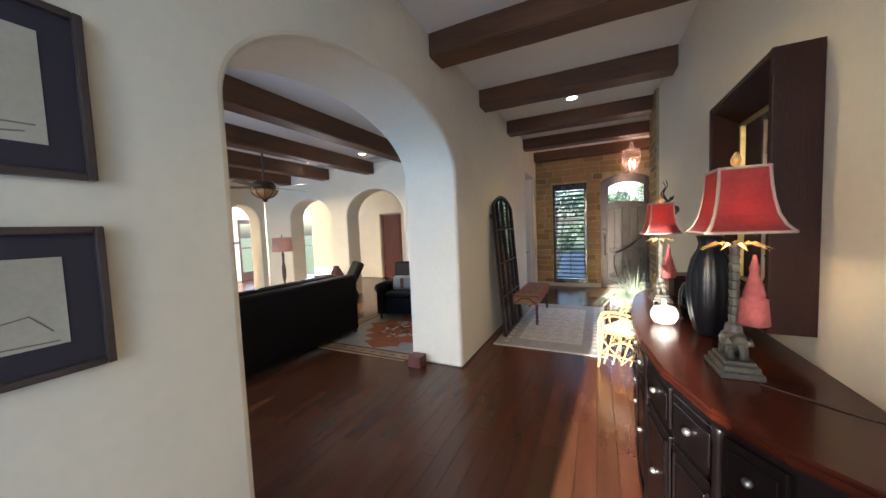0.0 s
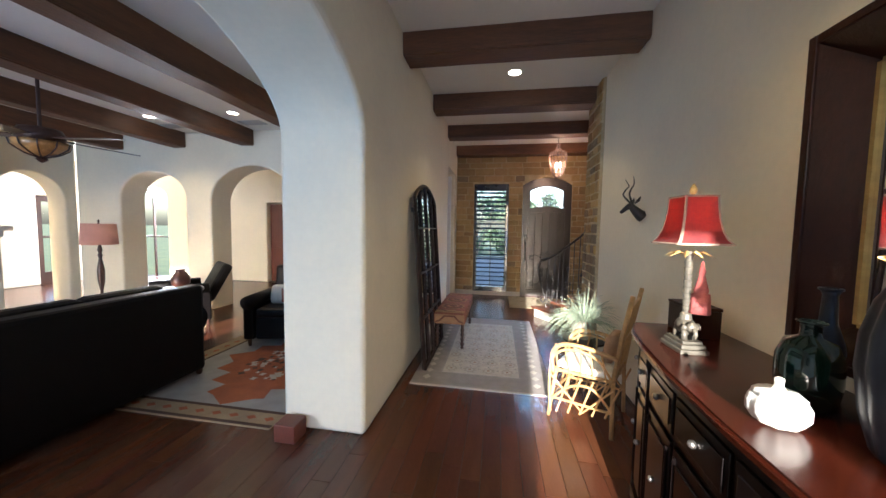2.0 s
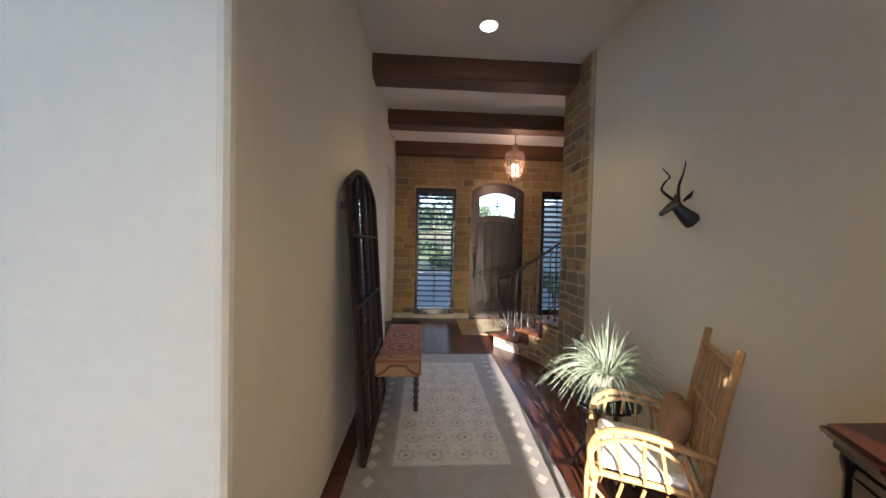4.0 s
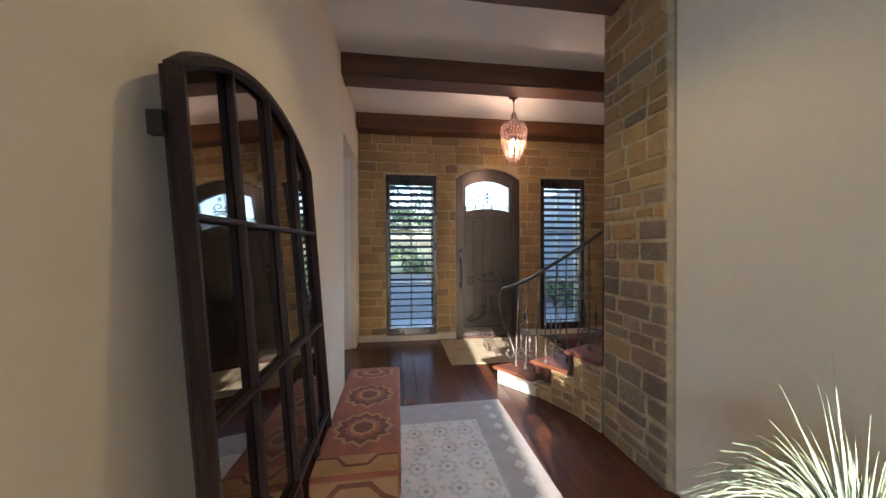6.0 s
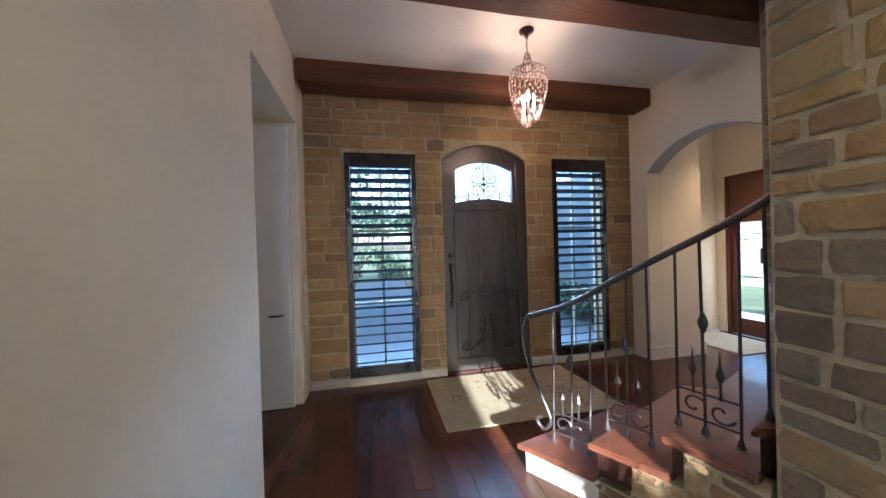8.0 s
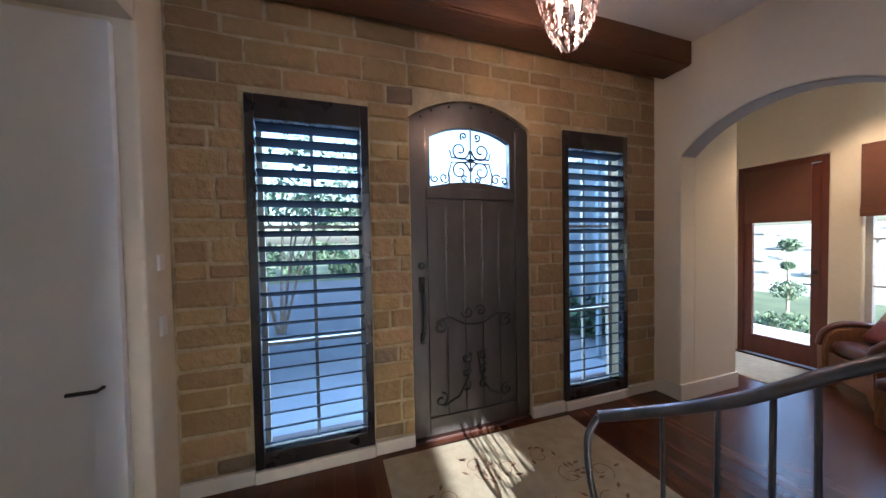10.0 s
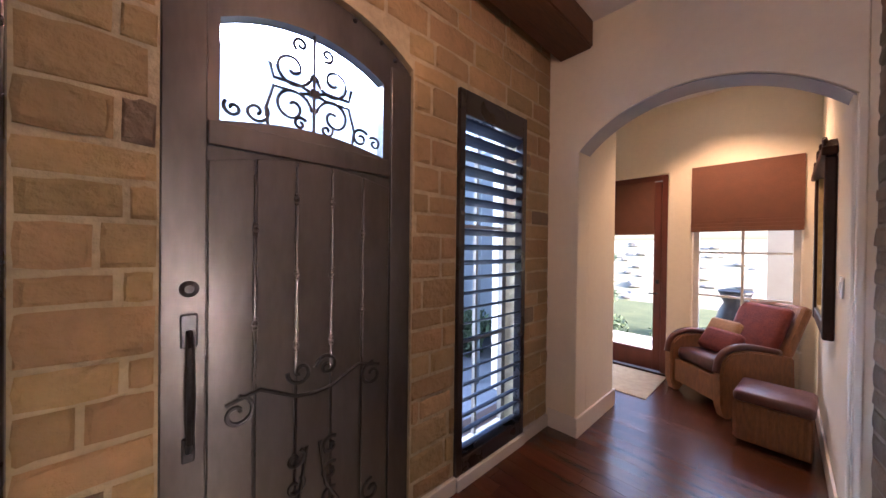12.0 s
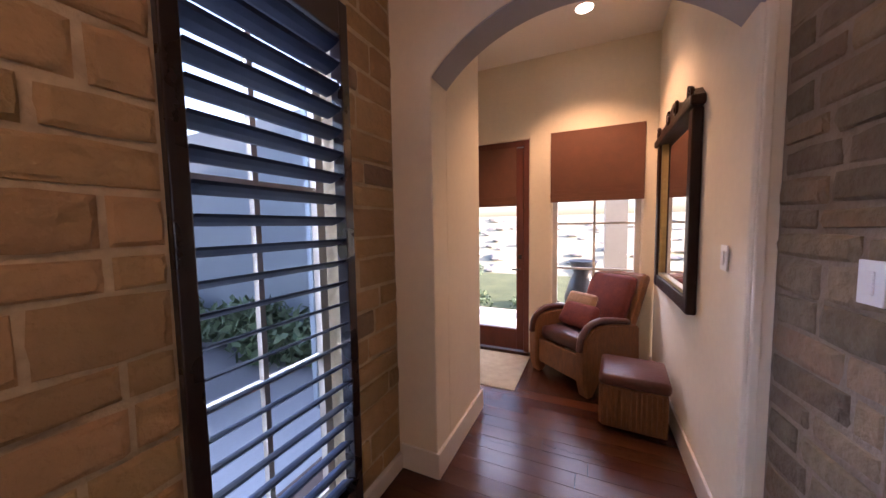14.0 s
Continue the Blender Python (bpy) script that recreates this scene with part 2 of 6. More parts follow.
# ---- structure ----
wall("wall_west", "x", -2.6, 7.14, -1.54, WX, 3.45, [(0.93, 3.335, 2.17, 0.57)], bevel=0.035)
wall("wall_stair_south", "y", 1.6, 3.36, 5.3, 5.5, 3.45)
wall("wall_stair_east", "x", 5.5, 6.84, 3.165, 3.36, 3.45)
wall("wall_west_foyer", "x", 8.45, 8.765, -1.59, -0.93, 3.45)
part("wall_west_header", boxes((-1.589, -0.932, 7.142, 8.448, 2.75, 3.45)), "plaster", kind="structure")
wall("wall_east", "x", -2.6, 5.60, EX, 1.6, 3.45)
wall("wall_south", "y", -9.2, 1.6, -2.9, -2.6, 3.45, [(-0.09, 0.56, 2.9, 0), (-6.6, -5.4, 2.6, 0), (-4.9, -3.7, 2.6, 0)])
wall("wall_north", "y", -1.6, 3.2, 8.767, 8.99, 3.45, [(-0.50, 0.26, 2.56, 0), (0.578, 1.645, 2.545, 0.175), (2.0, 2.77, 2.56, 0)], mat="mortar", bevel=0)
wall("wall_alcove_arch", "x", 7.05, 8.79, 3.16, 3.36, 3.45, [(7.085, 8.50, 2.36, 0.31)], bevel=0.008)
# thin band added under the arch to carry the soffit's shade
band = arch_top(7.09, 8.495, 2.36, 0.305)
part("soffit_shade_band", extrude_poly(bmesh.new(), band + [(u, v - 0.008) for u, v in band[::-1]], "x", 3.161, 3.359), "shaded_plaster", kind="structure")
wall("wall_alcove_south", "y", 3.17, 5.30, 6.85, 7.10, 3.45)
wall("wall_alcove_east", "x", 6.85, 9.55, 5.316, 5.5, 3.45, [(8.34, 9.2, 2.50, 0), (7.22, 8.08, 2.51, 0)])
part("wall_under_window", boxes((5.316, 5.5, 7.222, 8.078, 0, 0.56)), "plaster", kind="structure")
wall("wall_gallery_south", "y", -8.0, -1.6, 6.2, 6.65, 3.168, [(-7.0, -5.55, 2.0, 0.5), (-5.02, -3.40, 1.95, 0.62)], bevel=0.03)
wall("wall_fireplace", "x", -2.6, 6.2, -8.45, -8.0, 3.168, [(5.1, 6.02, 1.92, 0.5)], bevel=0.03)
wall("wall_gallery_north", "y", -11.0, -1.6, 9.0, 9.3, 3.168, [(-10.5, -9.3, 2.3, 0.3), (-6.12, -5.28, 2.15, 0)], bevel=0.03)
wall("wall_far_west", "x", -2.6, 9.3, -11.3, -11.0, 3.168, [(7.28, 7.96, 2.2, 0)])
part("floor", boxes((-11.3, 5.5, -2.9, 9.3, -0.12, -0.006)), "gap", kind="structure")
part("ceiling", boxes((-1.6, 5.5, -2.9, 9.55, CEIL, CEIL + 0.2), (-11.3, -1.6, -2.9, 9.3, 3.17, 3.45)), "ceiling", kind="structure")


def beam(name, x0, x1, y0, y1, z0, z1, mat):
    bm = bmesh.new()
    box(bm, x0, x1, y0, y1, z0, z1)
    long = 0 if x1 - x0 > y1 - y0 else 1
    span = (x1 - x0) if long == 0 else (y1 - y0)
    n = int(span / 0.35)
    bmesh.ops.subdivide_edges(bm, edges=[e for e in bm.edges if abs((e.verts[0].co - e.verts[1].co)[long]) > 0.3], cuts=n)
    bmesh.ops.bevel(bm, geom=[e for e in bm.edges if abs((e.verts[0].co - e.verts[1].co).normalized()[long]) > 0.9 and len(e.link_faces) == 2 and e.calc_face_angle() > 1], offset=0.012, segments=2, affect="EDGES")
    for v in bm.verts:
        v.co += Vector(noise.noise_vector(v.co * 2.3)) * 0.008
    ob = part(name, bm, mat, smooth=False)
    return tagged(ob, "dark-stained rough-sawn timber ceiling beam", "beam", "ceiling beams")


for y in (0.28, 1.68, 3.08, 4.49, 5.91):
    beam("ceiling_beam", WX + 0.004, EX - 0.004, y - 0.27, y, BEAM, CEIL + 0.02, "beam")
beam("ceiling_beam", WX + 0.004, 3.15, 6.98, 7.25, BEAM, CEIL + 0.02, "beam")
beam("ceiling_beam", WX - 0.02, 3.15, 8.40, 8.68, BEAM, CEIL + 0.02, "beam")
for x in (-2.75, -4.13, -5.5, -6.85):
    beam("ceiling_beam", x - 0.25, x, -2.55, 6.19, 2.91, 3.19, "beam_y")

# baseboards and window sills
part("baseboard", boxes((3.15, 4.005, 8.478, 8.498, 0, 0.16), (3.40, 5.31, 7.102, 7.118, 0, 0.16), (3.142, 3.158, 8.48, 8.745, 0, 0.16), bevel=0.004), "trim", kind="structure")

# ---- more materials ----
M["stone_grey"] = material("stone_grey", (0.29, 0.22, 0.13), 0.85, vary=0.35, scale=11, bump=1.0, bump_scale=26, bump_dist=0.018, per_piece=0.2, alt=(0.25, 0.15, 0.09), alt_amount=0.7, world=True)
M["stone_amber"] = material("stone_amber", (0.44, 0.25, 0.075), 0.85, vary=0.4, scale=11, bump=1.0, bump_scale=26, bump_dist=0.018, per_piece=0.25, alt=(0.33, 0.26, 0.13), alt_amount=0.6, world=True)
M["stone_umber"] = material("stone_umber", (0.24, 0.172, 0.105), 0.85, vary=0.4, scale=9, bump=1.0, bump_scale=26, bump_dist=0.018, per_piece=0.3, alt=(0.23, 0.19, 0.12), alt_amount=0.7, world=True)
M["tread"] = material("tread_wood", (0.14, 0.05, 0.025), 0.3, vary=0.4, scale=4, grain=(1, 4, 1), coat=0.3)
M["rug_pale"] = material("rug_pale", (0.47, 0.43, 0.37), 0.95, vary=0.16, scale=9, bump=0.8, bump_scale=160)
M["rug_grey"] = material("rug_grey", (0.28, 0.255, 0.235), 0.95, vary=0.2, scale=9, bump=0.8, bump_scale=160)
M["rug_rust"] = material("rug_rust", (0.30, 0.085, 0.03), 0.95, vary=0.3, scale=6, bump=0.8, bump_scale=160)
M["rug_blue"] = material("rug_blue", (0.31, 0.295, 0.28), 0.95, vary=0.2, scale=6, bump=0.8, bump_scale=160)
M["rug_taupe"] = material("rug_taupe", (0.37, 0.335, 0.29), 0.95, vary=0.2, scale=9, bump=0.8, bump_scale=160)
M["rug_rose"] = material("rug_rose", (0.30, 0.19, 0.15), 0.95, vary=0.2, scale=9, bump=0.8, bump_scale=160)
M["rug_brown"] = material("rug_brown", (0.07, 0.035, 0.022), 0.95, vary=0.25, scale=6, bump=0.8, bump_scale=160)
M["rug_gold"] = material("rug_gold", (0.30, 0.22, 0.13), 0.95, vary=0.25, scale=6, bump=0.8, bump_scale=160)
M["kilim_red"] = material("kilim_red", (0.24, 0.085, 0.05), 0.95, vary=0.3, scale=9, bump=0.7, bump_scale=180)
M["kilim_dark"] = material("kilim_dark", (0.13, 0.05, 0.03), 0.95, vary=0.25, scale=9, bump=0.7, bump_scale=180)
M["kilim_gold"] = material("kilim_gold", (0.33, 0.19, 0.075), 0.95, vary=0.25, scale=9, bump=0.7, bump_scale=180)
M["kilim_cream"] = material("kilim_cream", (0.30, 0.17, 0.09), 0.95, vary=0.2, scale=9, bump=0.7, bump_scale=180)
M["rattan"] = material("rattan", (0.42, 0.24, 0.09), 0.5, vary=0.3, scale=18, bump=0.3, bump_scale=70)
M["wicker"] = material("wicker", (0.22, 0.095, 0.035), 0.6, vary=0.35, scale=14, bump=0.9, bump_scale=90, grain=(3, 3, 1))
M["brown_leather"] = material("brown_leather", (0.075, 0.022, 0.014), 0.38, vary=0.3, scale=5, bump=0.35, bump_scale=50)
M["red_fabric"] = material("red_fabric", (0.13, 0.012, 0.01), 0.9, vary=0.4, scale=14, bump=0.4, alt=(0.24, 0.07, 0.04), alt_amount=0.4)
M["tan_fabric"] = material("tan_fabric", (0.30, 0.18, 0.10), 0.9, vary=0.25, scale=12, bump=0.5)
M["shade_cloth"] = material("roman_shade_cloth", (0.15, 0.062, 0.035), 0.9, vary=0.15, scale=10, bump=0.4, bump_scale=120)
M["dark_wood"] = material("dark_wood", (0.045, 0.018, 0.012), 0.35, vary=0.4, scale=5, grain=(1, 1, 0.3), bump=0.15)
M["frame_wood"] = material("mirror_frame_wood", (0.021, 0.006, 0.003), 0.42, spec=0.2, vary=0.55, scale=4, grain=(2, 2, 0.5), bump=0.25)
M["lampshade"] = material("red_lampshade", (0.17, 0.018, 0.028), 0.8, vary=0.35, scale=14, bump=0.3, alt=(0.40, 0.07, 0.04), alt_amount=0.5)
nt = M["lampshade"].node_tree
bsdf, out = nt.nodes["Principled BSDF"], nt.nodes["Material Output"]
thin, mx = nt.nodes.new("ShaderNodeBsdfTranslucent"), nt.nodes.new("ShaderNodeMixShader")
thin.inputs[0].default_value = (0.56, 0.10, 0.085, 1)
mx.inputs[0].default_value = 0.3
nt.links.new(bsdf.outputs[0], mx.inputs[1])
nt.links.new(thin.outputs[0], mx.inputs[2])
nt.links.new(mx.outputs[0], out.inputs[0])
M["shade_trim"] = material("lampshade_trim", (0.34, 0.25, 0.19), 0.8, vary=0.1)
M["tassel"] = material("rose_tassel", (0.40, 0.10, 0.09), 0.85, vary=0.25, scale=20, bump=0.6)
M["stone_figure"] = material("grey_resin", (0.075, 0.068, 0.052), 0.45, vary=0.35, scale=20, bump=0.4)
M["gold"] = material("gilt", (0.45, 0.32, 0.12), 0.35, 0.6, vary=0.2, scale=20)
M["amber_glass"] = material("amber_glass", (0.42, 0.22, 0.07), 0.35, vary=0.35, scale=18, coat=0.3)
M["black_glaze"] = material("black_glaze", (0.010, 0.012, 0.018), 0.33, vary=0.4, scale=10, bump=0.15)
M["green_glaze"] = material("green_glass_glaze", (0.005, 0.018, 0.014), 0.08, vary=0.4, scale=8, coat=0.6)
M["ceramic"] = material("white_ceramic", (0.78, 0.77, 0.72), 0.3, vary=0.04)
M["terracotta"] = material("grey_pot", (0.30, 0.25, 0.20), 0.8, vary=0.2, scale=12, bump=0.3)
M["grass_leaf"] = material("air_plant_leaf", (0.22, 0.27, 0.19), 0.7, vary=0.3, scale=20)
M["crystal"] = material("crystal_beads", (0.75, 0.55, 0.50), 0.1, 0.55, vary=0.2)
M["bulb"] = material("bulb", (1, 0.7, 0.4), 0.5, emit=(1.0, 0.60, 0.32), strength=5)
M["paper"] = material("drawing_paper", (0.42, 0.38, 0.29), 0.85, vary=0.12, scale=5)
M["sketch"] = material("pencil_tone", (0.20, 0.17, 0.13), 0.9, vary=0.3, scale=9)
M["mat_board"] = material("mat_board", (0.028, 0.022, 0.03), 0.8, vary=0.1)
M["black_frame"] = material("picture_frame_wood", (0.05, 0.035, 0.03), 0.35, vary=0.3, scale=8, coat=0.2)
M["red_door"] = material("red_brown_door", (0.11, 0.025, 0.012), 0.45, vary=0.3, scale=4, grain=(2, 2, 0.4))
M["soot"] = material("firebox", (0.03, 0.025, 0.022), 0.9, vary=0.3)
M["mantel"] = material("mantel_stone", (0.62, 0.58, 0.50), 0.8, vary=0.06, scale=4, bump=0.15)
M["ceiling_vent"] = material("vent_metal", (0.45, 0.43, 0.40), 0.5)
M["pink_shade"] = material("pink_lampshade", (0.50, 0.26, 0.21), 0.85, vary=0.1)
M["coir"] = material("mat_jute", (0.36, 0.31, 0.21), 0.95, vary=0.2, scale=12, bump=0.9, bump_scale=150)
M["vine"] = material("mat_vine_pattern", (0.17, 0.10, 0.06), 0.95, vary=0.2)
M["lawn"] = material("lawn", (0.06, 0.10, 0.035), 0.95, vary=0.3, scale=1.5, bump=0.7, bump_scale=30, alt=(0.20, 0.21, 0.10))
M["bank"] = material("dry_grass_bank", (0.30, 0.31, 0.23), 0.95, vary=0.15, scale=1.2, bump=0.4, bump_scale=20)
M["old_mirror"] = material("old_mirror_silver", (0.30, 0.29, 0.28), 0.03, 1.0, vary=0.04)
M["drive"] = material("concrete_drive", (0.115, 0.125, 0.14), 0.9, vary=0.1, scale=0.8, bump=0.3, bump_scale=30)
M["rocks"] = material("field_stone", (0.27, 0.265, 0.245), 0.9, vary=0.08, scale=3, bump=0.3, bump_scale=14, per_piece=0.12)
M["leaf"] = material("tree_leaf", (0.06, 0.10, 0.055), 0.7, vary=0.35, scale=6, per_piece=0.35)
M["bark"] = material("bark", (0.22, 0.17, 0.13), 0.85, vary=0.3, scale=10, bump=0.5)
M["siding"] = material("blue_grey_siding", (0.16, 0.20, 0.24), 0.7, vary=0.05)


# ---- front door wall ----
def scroll(bm, c, r0, turns, start, r=0.006, flip=1, axis="y", n=26, squash=1.0):
    """A spiral bar on the plane across axis, from the rim to its eye."""
    pts = []
    for i in range(n + 1):
        k = i / n
        a = start + flip * turns * 2 * math.pi * k
        rr = r0 * (1 - 0.82 * k)
        u, v = rr * math.cos(a), rr * math.sin(a) * squash
        pts.append((c[0] + u, c[1], c[2] + v) if axis == "y" else (c[0], c[1] + u, c[2] + v))
    return tube(bm, pts, r, 6)


def front_door():
    d = tagged(new("door_1"), "tall arched dark-stained entrance door, closed, with iron grille over its small pane", "door", kind="structure")
    d.location = (1.11, 8.80, 0)
    x0, x1 = -0.532, 0.532
    bot = [(0.36 - 0.72 * k / 10, 2.03 + 0.045 * math.sin(math.pi * k / 10)) for k in range(11)]
    # leaf body in two pieces: below the pane and around it
    bm = bmesh.new()
    low = [(x0, 0.02), (x0, 2.03)] + [p for p in bot[::-1]] + [(x1, 2.03), (x1, 0.02)]
    extrude_poly(bm, low, "y", 0.0, 0.06)
    half_l = [(x0, 2.03)] + [p for p in arch_top(x0, x1, 2.54, 0.175) if p[0] <= 0.001] + [p for p in arch_top(-0.36, 0.36, 2.42, 0.10, 12) if p[0] <= 0.001][::-1] + [(-0.36, 2.03)]
    extrude_poly(bm, half_l, "y", 0.0, 0.06)
    extrude_poly(bm, [(-u, v) for u, v in half_l][::-1], "y", 0.0, 0.06)
    part("leaf", bm, "door", d)
    # stiles and rails proud of the leaf
    bm = bmesh.new()
    for a, b in ((x0, -0.40), (0.40, x1)):
        box(bm, a + 0.002, b, -0.018, 0.001, 0.03, 2.52, bevel=0.005)
    box(bm, -0.398, 0.398, -0.018, 0.001, 0.03, 0.17, bevel=0.005)
    box(bm, -0.398, 0.398, -0.017, 0.001, 1.93, 2.02, bevel=0.005)
    part("stile_and_rail", bm, "door", d)
    n = 5
    for k in range(n):
        w = 0.80 / n
        u0, u1 = -0.4 + k * w + 0.004, -0.4 + (k + 1) * w - 0.004
        top = [1.87 + 0.06 * math.cos(math.pi * u / 0.8) for u in (u0, (u0 + u1) / 2, u1)]
        bm = extrude_poly(bmesh.new(), [(u0, 0.18), (u1, 0.18), (u1, top[2]), ((u0 + u1) / 2, top[1]), (u0, top[0])], "y", -0.012, 0.001)
        bmesh.ops.bevel(bm, geom=bm.edges[:], offset=0.004, segments=1, affect="EDGES")
        part("door_plank", bm, "door", d)
    part("door_pane", boxes((-0.365, 0.365, 0.028, 0.032, 2.02, 2.53)), "glass", d)
    bm = bmesh.new()
    for s in (-1, 1):
        for c, r, turns, st, fl in (((s * 0.095, 0.015, 2.335), 0.085, 1.35, math.pi if s > 0 else 0, s), ((s * 0.095, 0.015, 2.165), 0.085, 1.35, math.pi if s > 0 else 0, -s), ((s * 0.235, 0.015, 2.105), 0.048, 1.3, 0.6, s), ((s * 0.315, 0.015, 2.095), 0.034, 1.2, 2.4, -s), ((s * 0.06, 0.015, 2.10), 0.030, 1.2, 0.5, -s), ((s * 0.06, 0.015, 2.45), 0.034, 1.2, 4.2, s)):
            scroll(bm, c, r, turns, st, 0.008, fl)
        tube(bm, [(s * 0.002, 0.015, 2.25), (s * 0.06, 0.015, 2.27), (s * 0.17, 0.015, 2.27), (s * 0.185, 0.015, 2.33)], 0.008, 6)
        tube(bm, [(s * 0.002, 0.015, 2.25), (s * 0.06, 0.015, 2.235), (s * 0.17, 0.015, 2.235), (s * 0.20, 0.015, 2.13), (s * 0.19, 0.015, 2.06)], 0.008, 6)
    tube(bm, [(0, 0.015, 2.065), (0, 0.015, 2.515)], 0.008, 6)
    box(bm, -0.02, 0.02, 0.003, 0.027, 2.235, 2.268)
    part("grille", bm, "iron", d, "black wrought-iron scroll grille")
    bm = bmesh.new()
    for s in (-1, 1):
        scroll(bm, (s * 0.30, -0.014, 0.90), 0.065, 1.2, 1.5, 0.009, s)
        tube(bm, [(s * 0.34, -0.014, 0.94), (s * 0.22, -0.014, 0.97), (s * 0.08, -0.014, 0.90), (0, -0.014, 0.89)], 0.009, 6)
        scroll(bm, (s * 0.06, -0.014, 1.0), 0.055, 1.2, 3.0, 0.009, -s)
        scroll(bm, (s * 0.30, -0.014, 0.30), 0.06, 1.2, 1.5, 0.009, s)
        tube(bm, [(s * 0.28, -0.014, 0.25), (s * 0.14, -0.014, 0.31), (s * 0.06, -0.014, 0.45), (s * 0.03, -0.014, 0.66)], 0.009, 6)
        for z in (0.38, 0.50, 0.62):
            scroll(bm, (s * 0.08, -0.014, z), 0.045, 1.1, 1.0, 0.009, s)
    part("iron_ornament", bm, "iron", d)
    for u, top in ((-0.24, 1.84), (-0.08, 1.90), (0.08, 1.90), (0.24, 1.84)):
        bm = tube(bmesh.new(), [(u, -0.013, 1.0), (u, -0.013, top)], 0.0065, 6)
        for z in ((1.24, 1.62) if abs(u) > 0.1 else (1.12, 1.43, 1.76)):
            lathe(bm, [(0.007, z - 0.028), (0.012, z - 0.02), (0.008, z - 0.012), (0.015, z), (0.008, z + 0.012), (0.012, z + 0.02), (0.007, z + 0.028)], 8, (u, -0.013))
        part("knotted_rod", bm, "door", d, "slim knotted rod over the plank joint")
    bm = bmesh.new()
    tube(bm, [(-0.45, -0.03, 0.82), (-0.45, -0.075, 0.87), (-0.45, -0.085, 1.03), (-0.45, -0.075, 1.2), (-0.45, -0.03, 1.25)], [0.01, 0.012, 0.016, 0.012, 0.01], 8)
    box(bm, -0.475, -0.425, -0.03, -0.015, 1.19, 1.31, bevel=0.006)
    box(bm, -0.47, -0.43, -0.03, -0.015, 0.78, 0.87, bevel=0.006)
    part("door_handle", bm, "iron", d, "dark metal grip handle")
    bm = lathe(bmesh.new(), [(0.03, 0), (0.03, 0.012), (0.014, 0.02)], 16)
    bmesh.ops.transform(bm, matrix=pose(-0.45, -0.015, 1.40, 90), verts=bm.verts)
    part("lock", bm, "iron", d, smooth=False)
    bm = bmesh.new()
    for k in range(7):
        a = math.pi * (k + 0.5) / 7
        bmesh.ops.create_uvsphere(bm, u_segments=8, v_segments=5, radius=0.013, matrix=pose(-0.44 * math.cos(a), -0.004, 2.535 + 0.15 * math.sin(a)))
    part("studs", bm, "iron", d)
    part("threshold", boxes((-0.53, 0.53, -0.05, 0.07, 0.0, 0.022), bevel=0.004), "dark_wood", d)


def shutter_window(idx, cx, w, rod):
    """A tall shuttered window between the stones; the louvres fall outwards."""
    win = tagged(new("window_%d" % idx), "tall narrow window behind dark stained louvred shutters, slats half open", "window", kind="structure")
    win.location = (cx, 8.755, 0)
    h = w / 2
    z0, z1 = 0.085, 2.575
    part("shutter_frame", boxes((-h, -h + 0.055, -0.012, 0.055, z0, z1), (h - 0.055, h, -0.012, 0.055, z0, z1), (-h + 0.0555, h - 0.0555, -0.012, 0.055, z1 - 0.16, z1), (-h + 0.0555, h - 0.0555, -0.012, 0.055, z0, z0 + 0.11), bevel=0.005), "shutter", win)
    n, za, zb = 22, z0 + 0.145, z1 - 0.20
    for k in range(n):
        z = za + (zb - za) * k / (n - 1)
        bm = bmesh.new()
        prof = [(-0.050, 0.0), (-0.035, 0.0055), (0.0, 0.007), (0.035, 0.0055), (0.050, 0.0), (0.035, -0.0055), (0.0, -0.007), (-0.035, -0.0055)]
        extrude_poly(bm, prof, "x", -h + 0.058, h - 0.058)
        bmesh.ops.transform(bm, matrix=pose(0, 0.034, z, -23), verts=bm.verts)
        part("slat", bm, "slat", win)
    if rod is not None:
        part("tilt_rod", boxes((rod - 0.006, rod + 0.006, -0.022, -0.012, za - 0.03, zb + 0.03)), "shutter", win)
    part("sash", boxes((-h + 0.02, -h + 0.07, 0.16, 0.20, z0, z1), (h - 0.07, h - 0.02, 0.16, 0.20, z0, z1), (-0.012, 0.012, 0.165, 0.195, z0 + 0.06, z1 - 0.05), (-h + 0.071, h - 0.071, 0.16, 0.20, z0, z0 + 0.06), (-h + 0.071, h - 0.071, 0.16, 0.20, z1 - 0.06, z1),
         (-h + 0.071, -0.013, 0.165, 0.195, 0.86, 0.885), (0.013, h - 0.071, 0.165, 0.195, 0.86, 0.885), (-h + 0.071, -0.013, 0.165, 0.195, 1.7, 1.725), (0.013, h - 0.071, 0.165, 0.195, 1.7, 1.725)), "sash_tan", win, "tan window sash")
    part("pane", boxes((-h + 0.06, h - 0.06, 0.178, 0.182, z0 + 0.03, z1 - 0.03)), "glass", win)
    part("window_sill", boxes((-h, h, -0.03, 0.25, 0.0, z0 - 0.003), bevel=0.006), "mantel", win, "pale limestone sill")


front_door()
shutter_window(1, -0.124, 0.786, None)
shutter_window(2, 2.385, 0.766, None)
for n in bpy.data.objects:
    if n.name.split(".")[0] in ("pane", "door_pane"):
        n.visible_shadow = False


